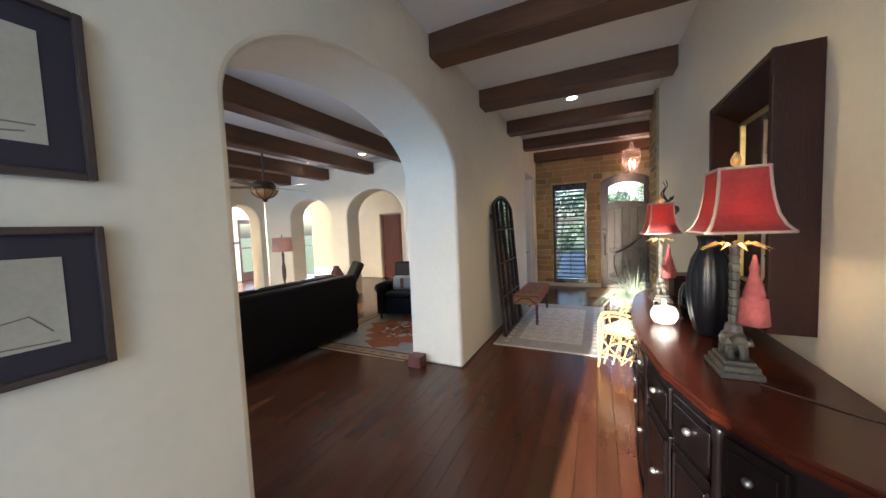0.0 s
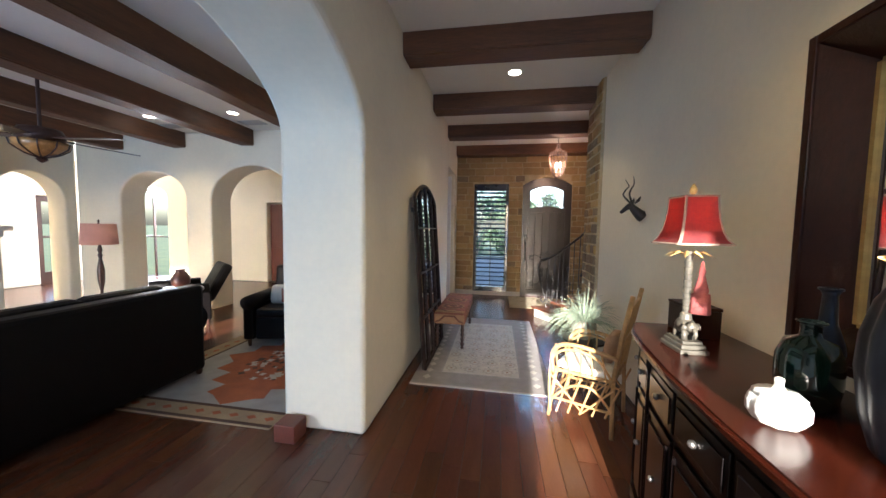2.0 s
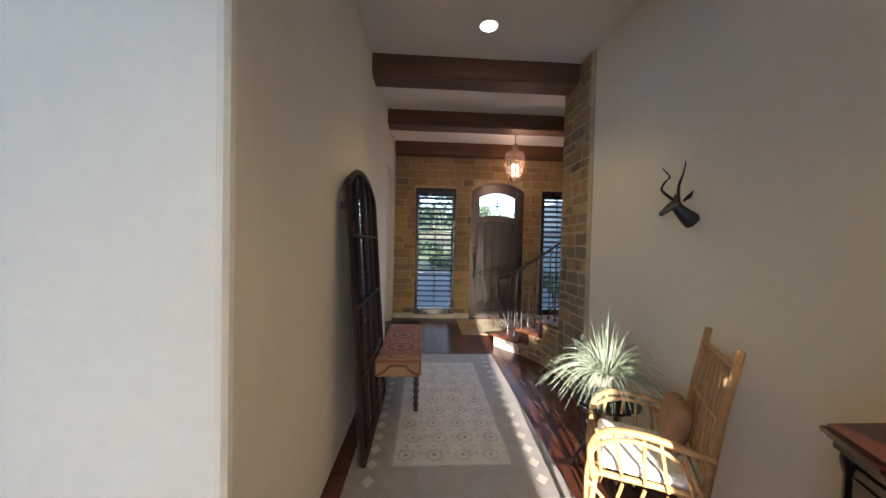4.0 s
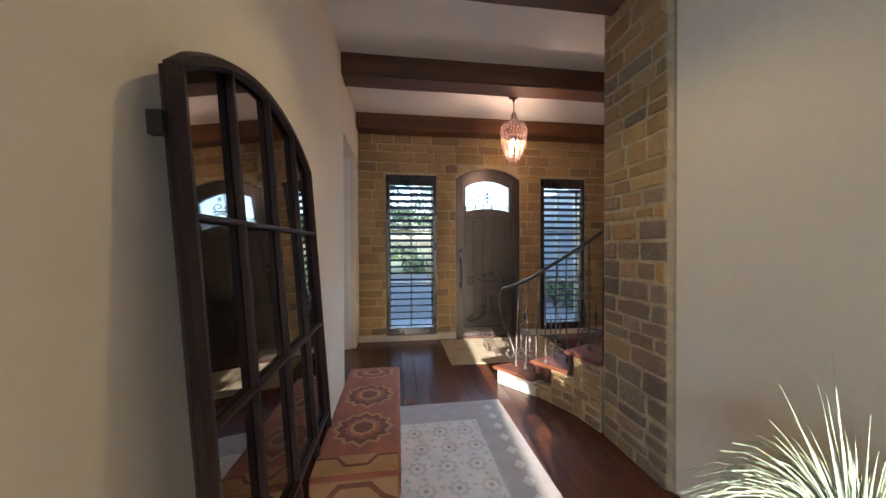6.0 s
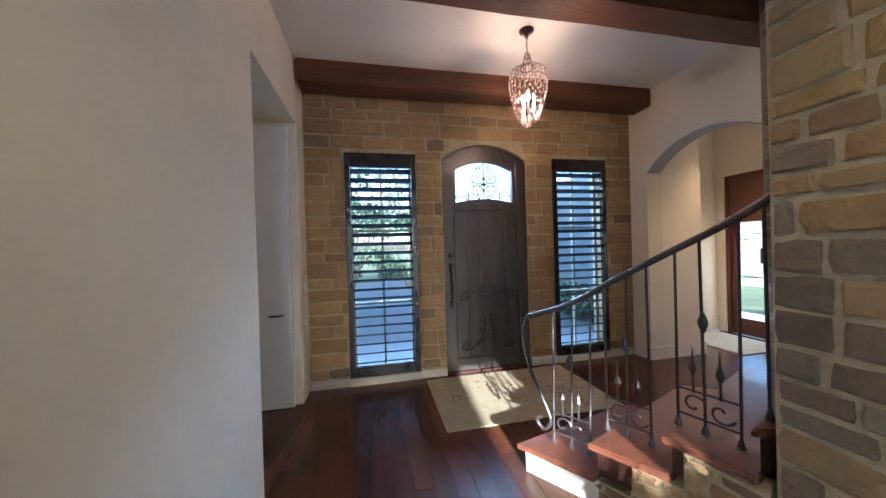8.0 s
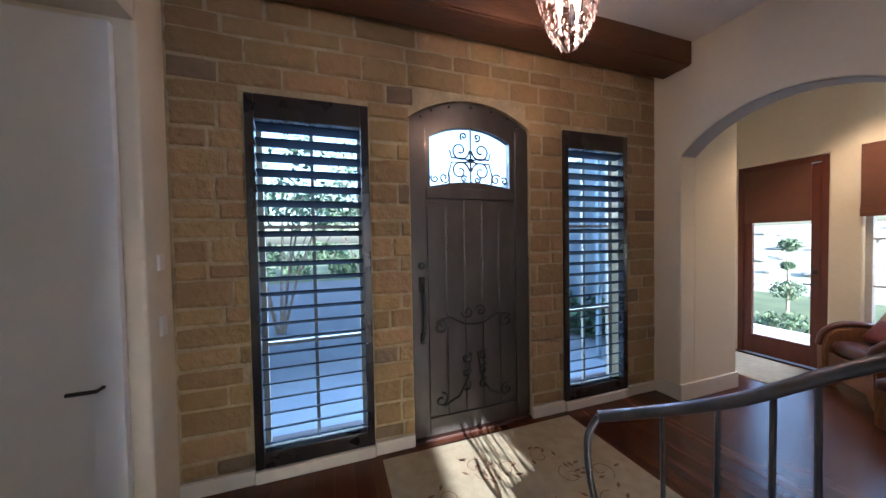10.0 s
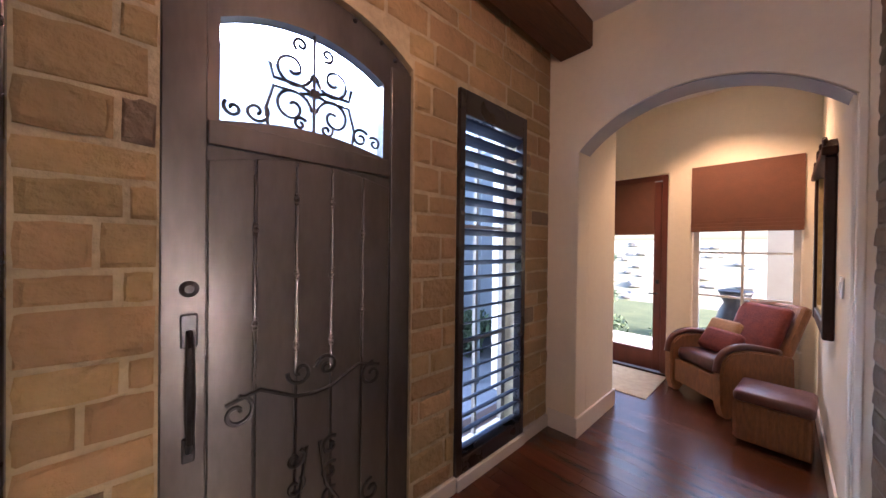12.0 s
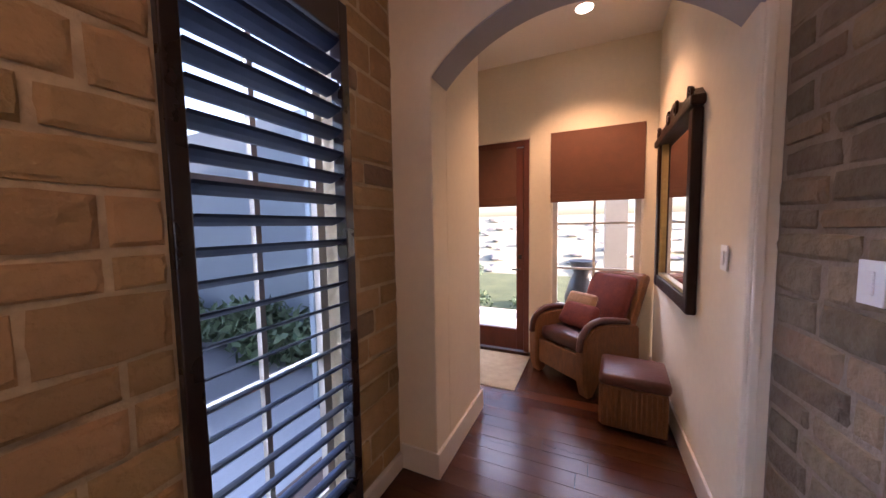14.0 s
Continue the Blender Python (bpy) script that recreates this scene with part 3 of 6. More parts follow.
# ---- stairs ----
INNER = [(0.72, 7.05), (0.98, 6.68), (1.17, 6.38), (1.28, 6.08), (1.60, 5.98), (1.66, 5.76), (1.66, 5.52)]
OUTER = [(1.70, 7.30), (2.12, 7.14), (2.45, 6.93), (2.62, 6.66), (2.66, 6.35), (2.67, 5.95), (2.67, 5.52)]
RISE = 0.18
stair = tagged(new("staircase"), "curved staircase with red-brown treads, stone-faced side and wrought-iron railing", "stairs", kind="structure")
for k in range(6):
    (a, b), (c, d) = (INNER[k], INNER[k + 1]), (OUTER[k], OUTER[k + 1])
    z = RISE * (k + 1)

    def off(p, q, dist):
        v = (Vector(p) - Vector(q)).normalized() * dist
        return (p[0] + v.x, p[1] + v.y)
    # the nosing reaches a little past the riser and past the string
    front = (Vector(a) - Vector(b)).normalized() * 0.035
    p = [Vector(off(a, c, 0.04)) + front, Vector(c) + front, Vector(d), Vector(off(b, d, 0.04))] if k < 3 else [Vector(a) + front, Vector(c) + front, Vector(d), Vector(b)]
    bm = extrude_poly(bmesh.new(), [(v.x, v.y) for v in p], "z", z - 0.035, z)
    bmesh.ops.bevel(bm, geom=bm.edges[:], offset=0.008, segments=2, affect="EDGES")
    part("tread", bm, "tread", stair)
    part("riser", extrude_poly(bmesh.new(), [a, c, d, b], "z", 0.0 if k == 0 else z - RISE + 0.0, z - 0.037), "mantel" if k < 1 else "dark_wood", stair)


def catmull(pts, n=8):
    out, P = [], [Vector(p) for p in pts]
    for i in range(len(P) - 1):
        p0, p1, p2, p3 = P[max(i - 1, 0)], P[i], P[i + 1], P[min(i + 2, len(P) - 1)]
        for k in range(n):
            t = k / n
            out.append(0.5 * ((2 * p1) + (p2 - p0) * t + (2 * p0 - 5 * p1 + 4 * p2 - p3) * t * t + (3 * p1 - p0 - 3 * p2 + p3) * t ** 3))
    return out + [P[-1]]


def railing():
    r = tagged(new("stair_railing"), "curved wrought-iron stair railing with scrolled panels", "railing", kind="structure")
    rail = catmull([(0.83, 7.19, 0.99), (0.90, 7.12, 1.02), (1.04, 6.92, 1.13), (1.17, 6.74, 1.27), (1.30, 6.50, 1.43), (1.38, 6.24, 1.58), (1.40, 6.08, 1.68)])
    part("handrail", tube(bmesh.new(), rail, 0.019, 10), "rail_iron", r, smooth=True)
    sweep = catmull([(0.83, 7.19, 0.99), (0.79, 7.20, 0.90), (0.80, 7.17, 0.70), (0.86, 7.08, 0.47), (0.89, 7.02, 0.33), (0.86, 7.05, 0.26), (0.83, 7.09, 0.30), (0.85, 7.07, 0.34)])
    part("newel_scroll", tube(bmesh.new(), sweep, 0.012, 8), "rail_iron", r, smooth=True)
    at = [(0.91, 7.02, 0.18), (0.98, 6.93, 0.18), (1.05, 6.84, 0.18), (1.13, 6.78, 0.36), (1.19, 6.69, 0.36), (1.25, 6.58, 0.36), (1.30, 6.46, 0.54), (1.34, 6.35, 0.54), (1.38, 6.22, 0.54), (1.40, 6.12, 0.72)]
    for n, (x, y, z) in enumerate(at):
        q = min(rail, key=lambda v: (v.x - x) ** 2 + (v.y - y) ** 2)
        ob = part("baluster", tube(bmesh.new(), [(x, y, z), (q.x, q.y, q.z)], 0.0075, 6), "rail_iron", r)
        bm = bmesh.new()
        lathe(bm, [(0.017, z), (0.017, z + 0.012), (0.009, z + 0.04)], 10, (x, y))
        if n % 3 == 1:
            zz = z + 0.55
            lathe(bm, [(0.007, zz - 0.05), (0.022, zz - 0.01), (0.022, zz + 0.01), (0.007, zz + 0.05)], 10, (x, y))
        part("shoe", bm, "rail_iron", ob)
    for i, j in ((0, 2), (3, 5), (6, 8)):
        a, b = Vector(at[i]), Vector(at[j])
        bm = bmesh.new()
        u = (b - a)
        for s, st in ((0.28, 1), (0.72, -1)):
            c = a + u * s
            pts = []
            for k in range(25):
                ang = st * (0.3 + 5.4 * k / 24)
                rad = 0.055 * (1 - 0.75 * k / 24)
                pts.append(c + u.normalized() * rad * math.cos(ang) + Vector((0, 0, 0.13 + rad * math.sin(ang) * (1))))
            tube(bm, pts, 0.006, 6)
            tip = c + Vector((0, 0, 0.42))
            tube(bm, [c + Vector((0, 0, 0.19)), c + Vector((0, 0, 0.28)), c + Vector((0, 0, 0.31)), c + Vector((0, 0, 0.35)), tip], [0.006, 0.006, 0.02, 0.007, 0.002], 8)
        for hh in (0.07, 0.20):
            tube(bm, [a + Vector((0, 0, hh)), b + Vector((0, 0, hh))], 0.006, 6)
        part("scroll_panel", bm, "rail_iron", r)


railing()

# piers: solid cores, the stones come at the end of the file
PIER = [(1.24, 6.0), (1.24, 5.43), (1.268, 5.40), (1.269, 5.38), (1.6, 5.38), (1.9, 5.62), (1.56, 6.0)]
part("stone_pier", extrude_poly(bmesh.new(), PIER, "z", 0.0, CEIL), "mortar", kind="structure")
part("stone_pier_inner", extrude_poly(bmesh.new(), [(2.70, 6.965), (3.158, 7.02), (3.16, 5.52), (2.70, 5.52)], "z", 0.0, CEIL), "mortar_shaded", kind="structure")
STRING = [(0.80, 6.99), (0.95, 6.76), (1.07, 6.54), (1.17, 6.32), (1.23, 6.02)]
for k in range(len(STRING) - 1):
    (ax, ay), (bx, by) = STRING[k], STRING[k + 1]
    zt = RISE * (1, 1, 2, 3)[k] - 0.04
    part("stair_string", extrude_poly(bmesh.new(), [(ax, ay), (bx, by), (bx + 0.12, by + 0.05), (ax + 0.12, ay + 0.08)], "z", 0.0, zt), "mortar", stair)


# ---- hall furniture ----
def flat(name, pts, z0, z1, mat, parent=None, **k):
    return part(name, extrude_poly(bmesh.new(), pts, "z", z0, z1), mat, parent, **k)


def rect(x0, x1, y0, y1):
    return [(x0, y0), (x1, y0), (x1, y1), (x0, y1)]


def runner():
    r = thing("rug", (0, 0, 0), "pale grey and beige wool runner with small repeated medallions", "rug")
    flat("field", rect(-0.78, 0.60, 4.21, 6.66), 0.0, 0.010, "rug_grey", r)
    flat("inner_field", rect(-0.50, 0.30, 4.50, 6.34), 0.0095, 0.0125, "rug_pale", r)
    flat("edge_band", rect(-0.78, 0.60, 4.185, 4.208), 0.0, 0.011, "rug_pale", r)
    petals, discs, dots, sprigs = bmesh.new(), bmesh.new(), bmesh.new(), bmesh.new()

    def star(b, cx, cy, r, n, waist, turn, z0, z1):
        extrude_poly(b, [(cx + r * (1 if q % 2 else waist) * math.cos(math.pi * q / n + turn), cy + r * (1 if q % 2 else waist) * math.sin(math.pi * q / n + turn)) for q in range(2 * n)], "z", z0, z1)
    for i in range(4):
        for j in range(9):
            cx, cy = -0.40 + i * 0.20 + (0.02 if j % 2 else -0.02), 4.60 + j * 0.20
            star(petals, cx, cy, 0.075, 8, 0.72, 0.2, 0.0124, 0.0136)
            star(discs, cx, cy, 0.046, 6, 0.8, 0.0, 0.0134, 0.0144)
            star(dots, cx, cy, 0.020, 4, 0.6, 0.3, 0.0142, 0.0150)
            for dx, dy in ((0.10, 0.02), (0.0, 0.10), (0.09, 0.10)):
                star(sprigs, cx + dx, cy + dy, 0.026, 3, 0.3, i + j + dx * 20, 0.0124, 0.0134)
    part("rosette", petals, "rug_taupe", r, kind="stuff")
    part("rosette_heart", discs, "rug_pale", r, kind="stuff")
    part("rosette_eye", dots, "rug_rose", r, kind="stuff")
    part("sprig", sprigs, "rug_blue", r, kind="stuff")
    part("field_line", boxes((-0.515, 0.315, 4.485, 4.497, 0.0097, 0.0119), (-0.515, 0.315, 6.343, 6.355, 0.0097, 0.0119), (-0.515, -0.503, 4.4975, 6.3425, 0.0097, 0.0119), (0.303, 0.315, 4.4975, 6.3425, 0.0097, 0.0119)), "rug_blue", r)
    bm = bmesh.new()
    for j in range(15):
        for cx in (-0.64, 0.46):
            cy = 4.36 + j * 0.155
            extrude_poly(bm, [(cx - 0.04, cy), (cx, cy - 0.05), (cx + 0.04, cy), (cx, cy + 0.05)], "z", 0.0099, 0.0115)
    part("border_motif", bm, "rug_pale", r, kind="stuff")


def bench():
    b = thing("bench", (-0.53, 5.76, 0), "long low bench upholstered in faded rust kilim, on dark turned legs", "bench")
    bm = boxes((-0.20, 0.20, -0.63, 0.63, 0.33, 0.485), bevel=0.03)
    part("seat", bm, "kilim_red", b)
    layers = [("kilim_gold", 1.0, bmesh.new()), ("kilim_dark", 0.86, bmesh.new()), ("kilim_red", 0.64, bmesh.new()), ("kilim_gold", 0.46, bmesh.new()), ("kilim_dark", 0.34, bmesh.new())]
    cross = [(0.165, 0.0), (0.13, 0.045), (0.15, 0.085), (0.10, 0.10), (0.085, 0.15), (0.045, 0.135), (0.0, 0.185), (-0.045, 0.135), (-0.085, 0.15), (-0.10, 0.10), (-0.15, 0.085), (-0.13, 0.045), (-0.165, 0.0), (-0.13, -0.045), (-0.15, -0.085), (-0.10, -0.10), (-0.085, -0.15), (-0.045, -0.135), (0.0, -0.185), (0.045, -0.135), (0.085, -0.15), (0.10, -0.10), (0.15, -0.085), (0.13, -0.045)]
    for y in (-0.27, 0.12, 0.50):
        for q, (_, size, bb) in enumerate(layers):
            extrude_poly(bb, [(px * size, y + py * size * (0.95 if y < 0.4 else 0.6)) for px, py in cross], "z", 0.483, 0.4858 + q * 0.0012)
    for mat_, _, bb in layers:
        part("kilim_motif", bb, mat_, b, kind="stuff")
    part("kilim_border", boxes((-0.185, 0.185, -0.622, -0.50, 0.4835, 0.4866)), "kilim_gold", b, "gold woven band across the end")
    part("kilim_hook", extrude_poly(bmesh.new(), [(-0.185, -0.505), (-0.09, -0.505), (-0.045, -0.565), (0.045, -0.565), (0.09, -0.505), (0.185, -0.505), (0.185, -0.52), (0.097, -0.52), (0.052, -0.58), (-0.052, -0.58), (-0.097, -0.52), (-0.185, -0.52)], "z", 0.4864, 0.4878), "kilim_dark", b)
    part("kilim_band", boxes((-0.185, 0.185, -0.634, -0.628, 0.345, 0.46)), "kilim_cream", b, "cream woven band across the end")
    part("kilim_zigzag", extrude_poly(bmesh.new(), [(-0.18, 0.35), (-0.12, 0.37), (-0.06, 0.43), (0.06, 0.43), (0.12, 0.37), (0.18, 0.35), (0.18, 0.37), (0.13, 0.39), (0.07, 0.45), (-0.07, 0.45), (-0.13, 0.39), (-0.18, 0.37)], "y", -0.637, -0.634), "kilim_dark", b)
    leg = [(0.02, 0.0), (0.024, 0.02), (0.016, 0.04), (0.028, 0.07), (0.016, 0.10), (0.028, 0.13), (0.016, 0.16), (0.028, 0.19), (0.016, 0.22), (0.028, 0.25), (0.018, 0.28), (0.026, 0.33)]
    for x in (-0.16, 0.16):
        for y in (-0.56, 0.56):
            part("leg", lathe(bmesh.new(), leg, 12, (x, y)), "dark_wood", b, smooth=True)


def floor_mirror():
    m = thing("floor_mirror", (-0.62, 5.0, 0.0), "tall arched mirror in black metal frame leaning on the wall", "mirror")
    m.matrix_world = pose(-0.69, 5.015, 0.0, 0, -4.0, 0)
    hw, spring, rise = 0.53, 1.87, 0.17
    out = [(-hw, 0.02)] + arch_top(-hw, hw, spring, rise, 24) + [(hw, 0.02)]
    part("glass_panel", extrude_poly(bmesh.new(), out, "x", -0.022, -0.012), "old_mirror", m)
    part("backing", extrude_poly(bmesh.new(), out, "x", -0.032, -0.024), "black_metal", m)
    bm = bmesh.new()
    tube(bm, [(0, u, v) for u, v in out] + [(0, -hw, 0.02)], 0.020, 6)
    part("frame", bm, "mirror_iron", m)
    for y in (-0.28, 0.0, 0.28):
        top = spring + rise * (1 - (y / hw) ** 2)
        part("glazing_bar", boxes((-0.012, 0.012, y - 0.007, y + 0.007, 0.03, top), bevel=0.004), "mirror_iron", m)
    for z in (0.56, 1.05, 1.54):
        part("glazing_bar", boxes((-0.010, 0.014, -hw, hw, z - 0.007, z + 0.007), bevel=0.003), "mirror_iron", m)
    bm = boxes((-0.045, -0.015, -hw - 0.03, -hw - 0.012, 1.71, 1.76))
    part("bracket", bm, "black_metal", m)


def antelope():
    a = thing("antelope_head", (1.27, 4.22, 1.73), "small black antelope head with curved horns on the wall", "wall decoration")
    bm = bmesh.new()
    tube(bm, catmull([(-0.001, -0.02, -0.085), (-0.035, -0.015, -0.06), (-0.075, 0.0, -0.015), (-0.11, 0.012, 0.03)], 4), [0.062, 0.062, 0.061, 0.059, 0.056, 0.053, 0.050, 0.047, 0.044, 0.041, 0.039, 0.037, 0.035], 12)
    tube(bm, catmull([(-0.085, 0.005, 0.045), (-0.13, 0.02, 0.03), (-0.17, 0.035, -0.005), (-0.205, 0.045, -0.04)], 3), [0.026, 0.034, 0.036, 0.034, 0.030, 0.026, 0.023, 0.020, 0.019, 0.014], 12)
    for s in (-1, 1):
        tube(bm, [(-0.09, s * 0.03, 0.06), (-0.075, s * 0.065, 0.09), (-0.06, s * 0.085, 0.13)], [0.008, 0.017, 0.003], 8)
        tube(bm, catmull([(-0.11, s * 0.014, 0.06), (-0.14, s * 0.045, 0.10), (-0.17, s * 0.085, 0.16), (-0.15, s * 0.08, 0.215), (-0.125, s * 0.065, 0.255), (-0.14, s * 0.10, 0.31), (-0.15, s * 0.11, 0.335)], 5), [0.0125 - 0.00034 * k for k in range(31)], 8)
    bmesh.ops.transform(bm, matrix=Matrix.Diagonal((0.82, 0.8, 0.8, 1)), verts=bm.verts)
    part("head", bm, "black_metal", a, smooth=True)


CONSOLE = [(1.262, 1.01), (1.02, 1.01), (0.91, 1.11), (0.80, 1.27), (0.72, 1.53), (0.68, 1.875), (0.68, 2.18), (0.70, 2.54), (0.74, 2.85), (0.78, 3.07), (0.86, 3.25), (1.262, 3.25)]


def console():
    c = thing("sideboard", (1.0, 2.13, 0), "bow-fronted black sideboard with polished red-brown top and small metal knobs", "sideboard")
    P = [(x - 1.0, y - 2.13) for x, y in CONSOLE]

    def inset(d):
        out = []
        for x, y in P:
            v = Vector((x - 0.262, y)) if abs(x - 0.262) > 0.01 else Vector((0, y))
            out.append((min(0.262, x + d * 0.9) if x < 0.26 else x, y * (1 - d / 1.2)))
        return out
    top = extrude_poly(bmesh.new(), P, "z", 0.962, 1.0)
    bmesh.ops.bevel(top, geom=[e for e in top.edges if abs(e.verts[0].co.z - e.verts[1].co.z) < 0.001 and e.verts[0].co.z > 0.9], offset=0.012, segments=3, affect="EDGES")
    part("top", top, "console_top", c, "polished red-brown wooden top")
    part("top_moulding", extrude_poly(bmesh.new(), inset(0.02), "z", 0.937, 0.961), "console_wood", c)
    part("body", extrude_poly(bmesh.new(), inset(0.05), "z", 0.14, 0.936), "console_wood", c)
    part("plinth", extrude_poly(bmesh.new(), inset(0.03), "z", 0.07, 0.139), "console_wood", c)
    B = inset(0.05)
    # fronts: drawers above, doors below, one set for each facet
    for k in range(2, len(B) - 2):
        a, b = Vector(B[k]), Vector(B[k + 1])
        mid, u = (a + b) / 2, (b - a)
        ln = u.length
        nrm = Vector((u.y, -u.x)).normalized()
        if nrm.x > 0:
            nrm = -nrm
        ang = math.degrees(math.atan2(u.y, u.x))
        for nm, z0, z1 in (("drawer", 0.74, 0.91), ("cabinet_door", 0.17, 0.71)):
            bm = bmesh.new()
            box(bm, -ln / 2 + 0.012, ln / 2 - 0.012, -0.004, 0.012, z0, z1, bevel=0.004)
            if nm == "drawer":
                box(bm, -ln / 2 + 0.03, ln / 2 - 0.03, 0.0125, 0.018, z0 + 0.03, z1 - 0.03, bevel=0.003)
            if nm == "cabinet_door":
                tube(bm, [(-ln / 2 + 0.035, 0.015, z0 + 0.03), (-ln / 2 + 0.035, 0.015, z1 - 0.03)], 0.007, 6)
                tube(bm, [(ln / 2 - 0.035, 0.015, z0 + 0.03), (ln / 2 - 0.035, 0.015, z1 - 0.03)], 0.007, 6)
                box(bm, -ln / 2 + 0.05, ln / 2 - 0.05, 0.0125, 0.02, z0 + 0.05, z1 - 0.05, bevel=0.004)
            flip = 0 if (Vector((-u.y, u.x)).normalized() - nrm).length < 0.1 else 180
            bmesh.ops.transform(bm, matrix=pose(mid.x, mid.y, 0, 0, 0, ang + flip), verts=bm.verts)
            d = part(nm, bm, "console_wood", c)
            bm = bmesh.new()
            p = mid + nrm * 0.028
            bmesh.ops.create_uvsphere(bm, u_segments=10, v_segments=6, radius=0.014, matrix=pose(p.x, p.y, 0.825 if nm == "drawer" else 0.45))
            tube(bm, [(mid.x + nrm.x * 0.01, mid.y + nrm.y * 0.01, 0.825 if nm == "drawer" else 0.45), (p.x, p.y, 0.825 if nm == "drawer" else 0.45)], 0.005, 6)
            part("knob", bm, "pewter", d, "dull pewter knob", smooth=True)
    for x, y in (B[3], B[5], B[8], B[10]):
        part("foot", lathe(bmesh.new(), [(0.022, 0.0), (0.03, 0.03), (0.02, 0.05), (0.034, 0.07)], 12, (min(x + 0.05, 0.2), y)), "console_wood", c, smooth=True)
        part("column", lathe(bmesh.new(), [(0.02, 0.15), (0.022, 0.18), (0.014, 0.22), (0.018, 0.55), (0.014, 0.87), (0.022, 0.91), (0.02, 0.935)], 12, (x - 0.008, y)), "console_wood", c, smooth=True)


TOPZ = 1.0


def elephant_lamp(x, y, rz, size):
    l = thing("table_lamp", (x, y, TOPZ), "table lamp with red bell shade and carved grey elephant base", "lamp", "lamps on the sideboard", rz)
    l.scale = (size, size, size)
    part("base", boxes((-0.095, 0.095, -0.068, 0.068, 0, 0.022), (-0.084, 0.084, -0.058, 0.058, 0.023, 0.045), (-0.074, 0.074, -0.048, 0.048, 0.046, 0.062), bevel=0.004), "stone_figure", l)
    bm = bmesh.new()
    tube(bm, [(-0.05, 0, 0.115), (-0.02, 0, 0.125), (0.02, 0, 0.125), (0.05, 0, 0.115)], [0.025, 0.042, 0.042, 0.028], 12)
    tube(bm, [(0.045, 0, 0.13), (0.075, 0, 0.135)], [0.03, 0.022], 10)
    tube(bm, [(0.075, 0, 0.13), (0.09, 0, 0.10), (0.085, 0, 0.075)], [0.014, 0.009, 0.006], 8)
    for xx, yy in ((-0.035, 0.022), (-0.035, -0.022), (0.035, 0.022), (0.035, -0.022)):
        tube(bm, [(xx, yy, 0.061), (xx, yy, 0.11)], [0.015, 0.014], 8)
    for s in (-1, 1):
        tube(bm, [(0.05, s * 0.025, 0.135), (0.045, s * 0.045, 0.12)], [0.02, 0.006], 8)
    part("elephant", bm, "stone_figure", l, smooth=True)
    bm = bmesh.new()
    prof = [(0.03, 0.16), (0.026, 0.19)]
    for k in range(9):
        z = 0.20 + k * 0.034
        prof += [(0.015, z), (0.019, z + 0.028)]
    lathe(bm, prof + [(0.012, 0.52)], 12)
    part("stem", bm, "stone_figure", l)
    bm = bmesh.new()
    for k in range(9):
        a = 2 * math.pi * k / 9
        c, s = math.cos(a), math.sin(a)
        w = Vector((-s, c, 0)) * 0.012
        pts = [Vector((0.01 * c, 0.01 * s, 0.50)), Vector((0.06 * c, 0.06 * s, 0.515)), Vector((0.115 * c, 0.115 * s, 0.49))]
        vs = [bm.verts.new(p) for p in (pts[0], pts[1] + w, pts[2], pts[1] - w, pts[1] + Vector((0, 0, 0.008)), pts[1] - Vector((0, 0, 0.004)))]
        for q in ((0, 3, 4), (0, 4, 1), (1, 4, 2), (3, 2, 4), (0, 1, 5), (0, 5, 3), (1, 2, 5), (3, 5, 2)):
            bm.faces.new([vs[i] for i in q])
    part("palm_leaves", bm, "gold", l, "gilt palm leaves")
    # square shade with bell sides, open above and below
    prof = [(0.127, 0.56), (0.109, 0.585), (0.094, 0.625), (0.084, 0.68), (0.078, 0.74), (0.075, 0.80)]
    bm, trim = bmesh.new(), bmesh.new()
    for side in range(4):
        rows_o = [[bm.verts.new(pose(0, 0, 0, 0, 0, 90 * side) @ Vector((u * r * 0.96, -r, z))) for u in (-1, 1)] for r, z in prof]
        for i in range(len(prof) - 1):
            bm.faces.new((rows_o[i][0], rows_o[i][1], rows_o[i + 1][1], rows_o[i + 1][0]))
        m = pose(0, 0, 0, 0, 0, 90 * side)
        tube(trim, [m @ Vector((0.96 * r, -r, z)) for r, z in prof], 0.0042, 6)
        tube(trim, [m @ Vector((-0.96 * r, -r, z)) for r, z in prof], 0.0042, 6)
        for r, z in (prof[0], prof[-1]):
            tube(trim, [m @ Vector((-0.96 * r, -r, z)), m @ Vector((0.96 * r, -r, z))], 0.006, 6)
            tube(trim, [m @ Vector((0.96 * r, -r, z)), m @ Vector((r, -0.96 * r, z))], 0.006, 6)
    # corner facets
    for side in range(4):
        m = pose(0, 0, 0, 0, 0, 90 * side)
        rr = [[bm.verts.new(m @ Vector((0.96 * r, -r, z))), bm.verts.new(m @ Vector((r, -0.96 * r, z)))] for r, z in prof]
        for i in range(len(prof) - 1):
            bm.faces.new((rr[i][0], rr[i][1], rr[i + 1][1], rr[i + 1][0]))
    bmesh.ops.remove_doubles(bm, verts=bm.verts[:], dist=0.0004)
    sh = part("shade", bm, "lampshade", l, "red damask lampshade")
    skin = sh.modifiers.new("skin", "SOLIDIFY")
    skin.thickness, skin.offset = 0.003, -1
    part("shade_trim", trim, "shade_trim", sh, "beige braid")
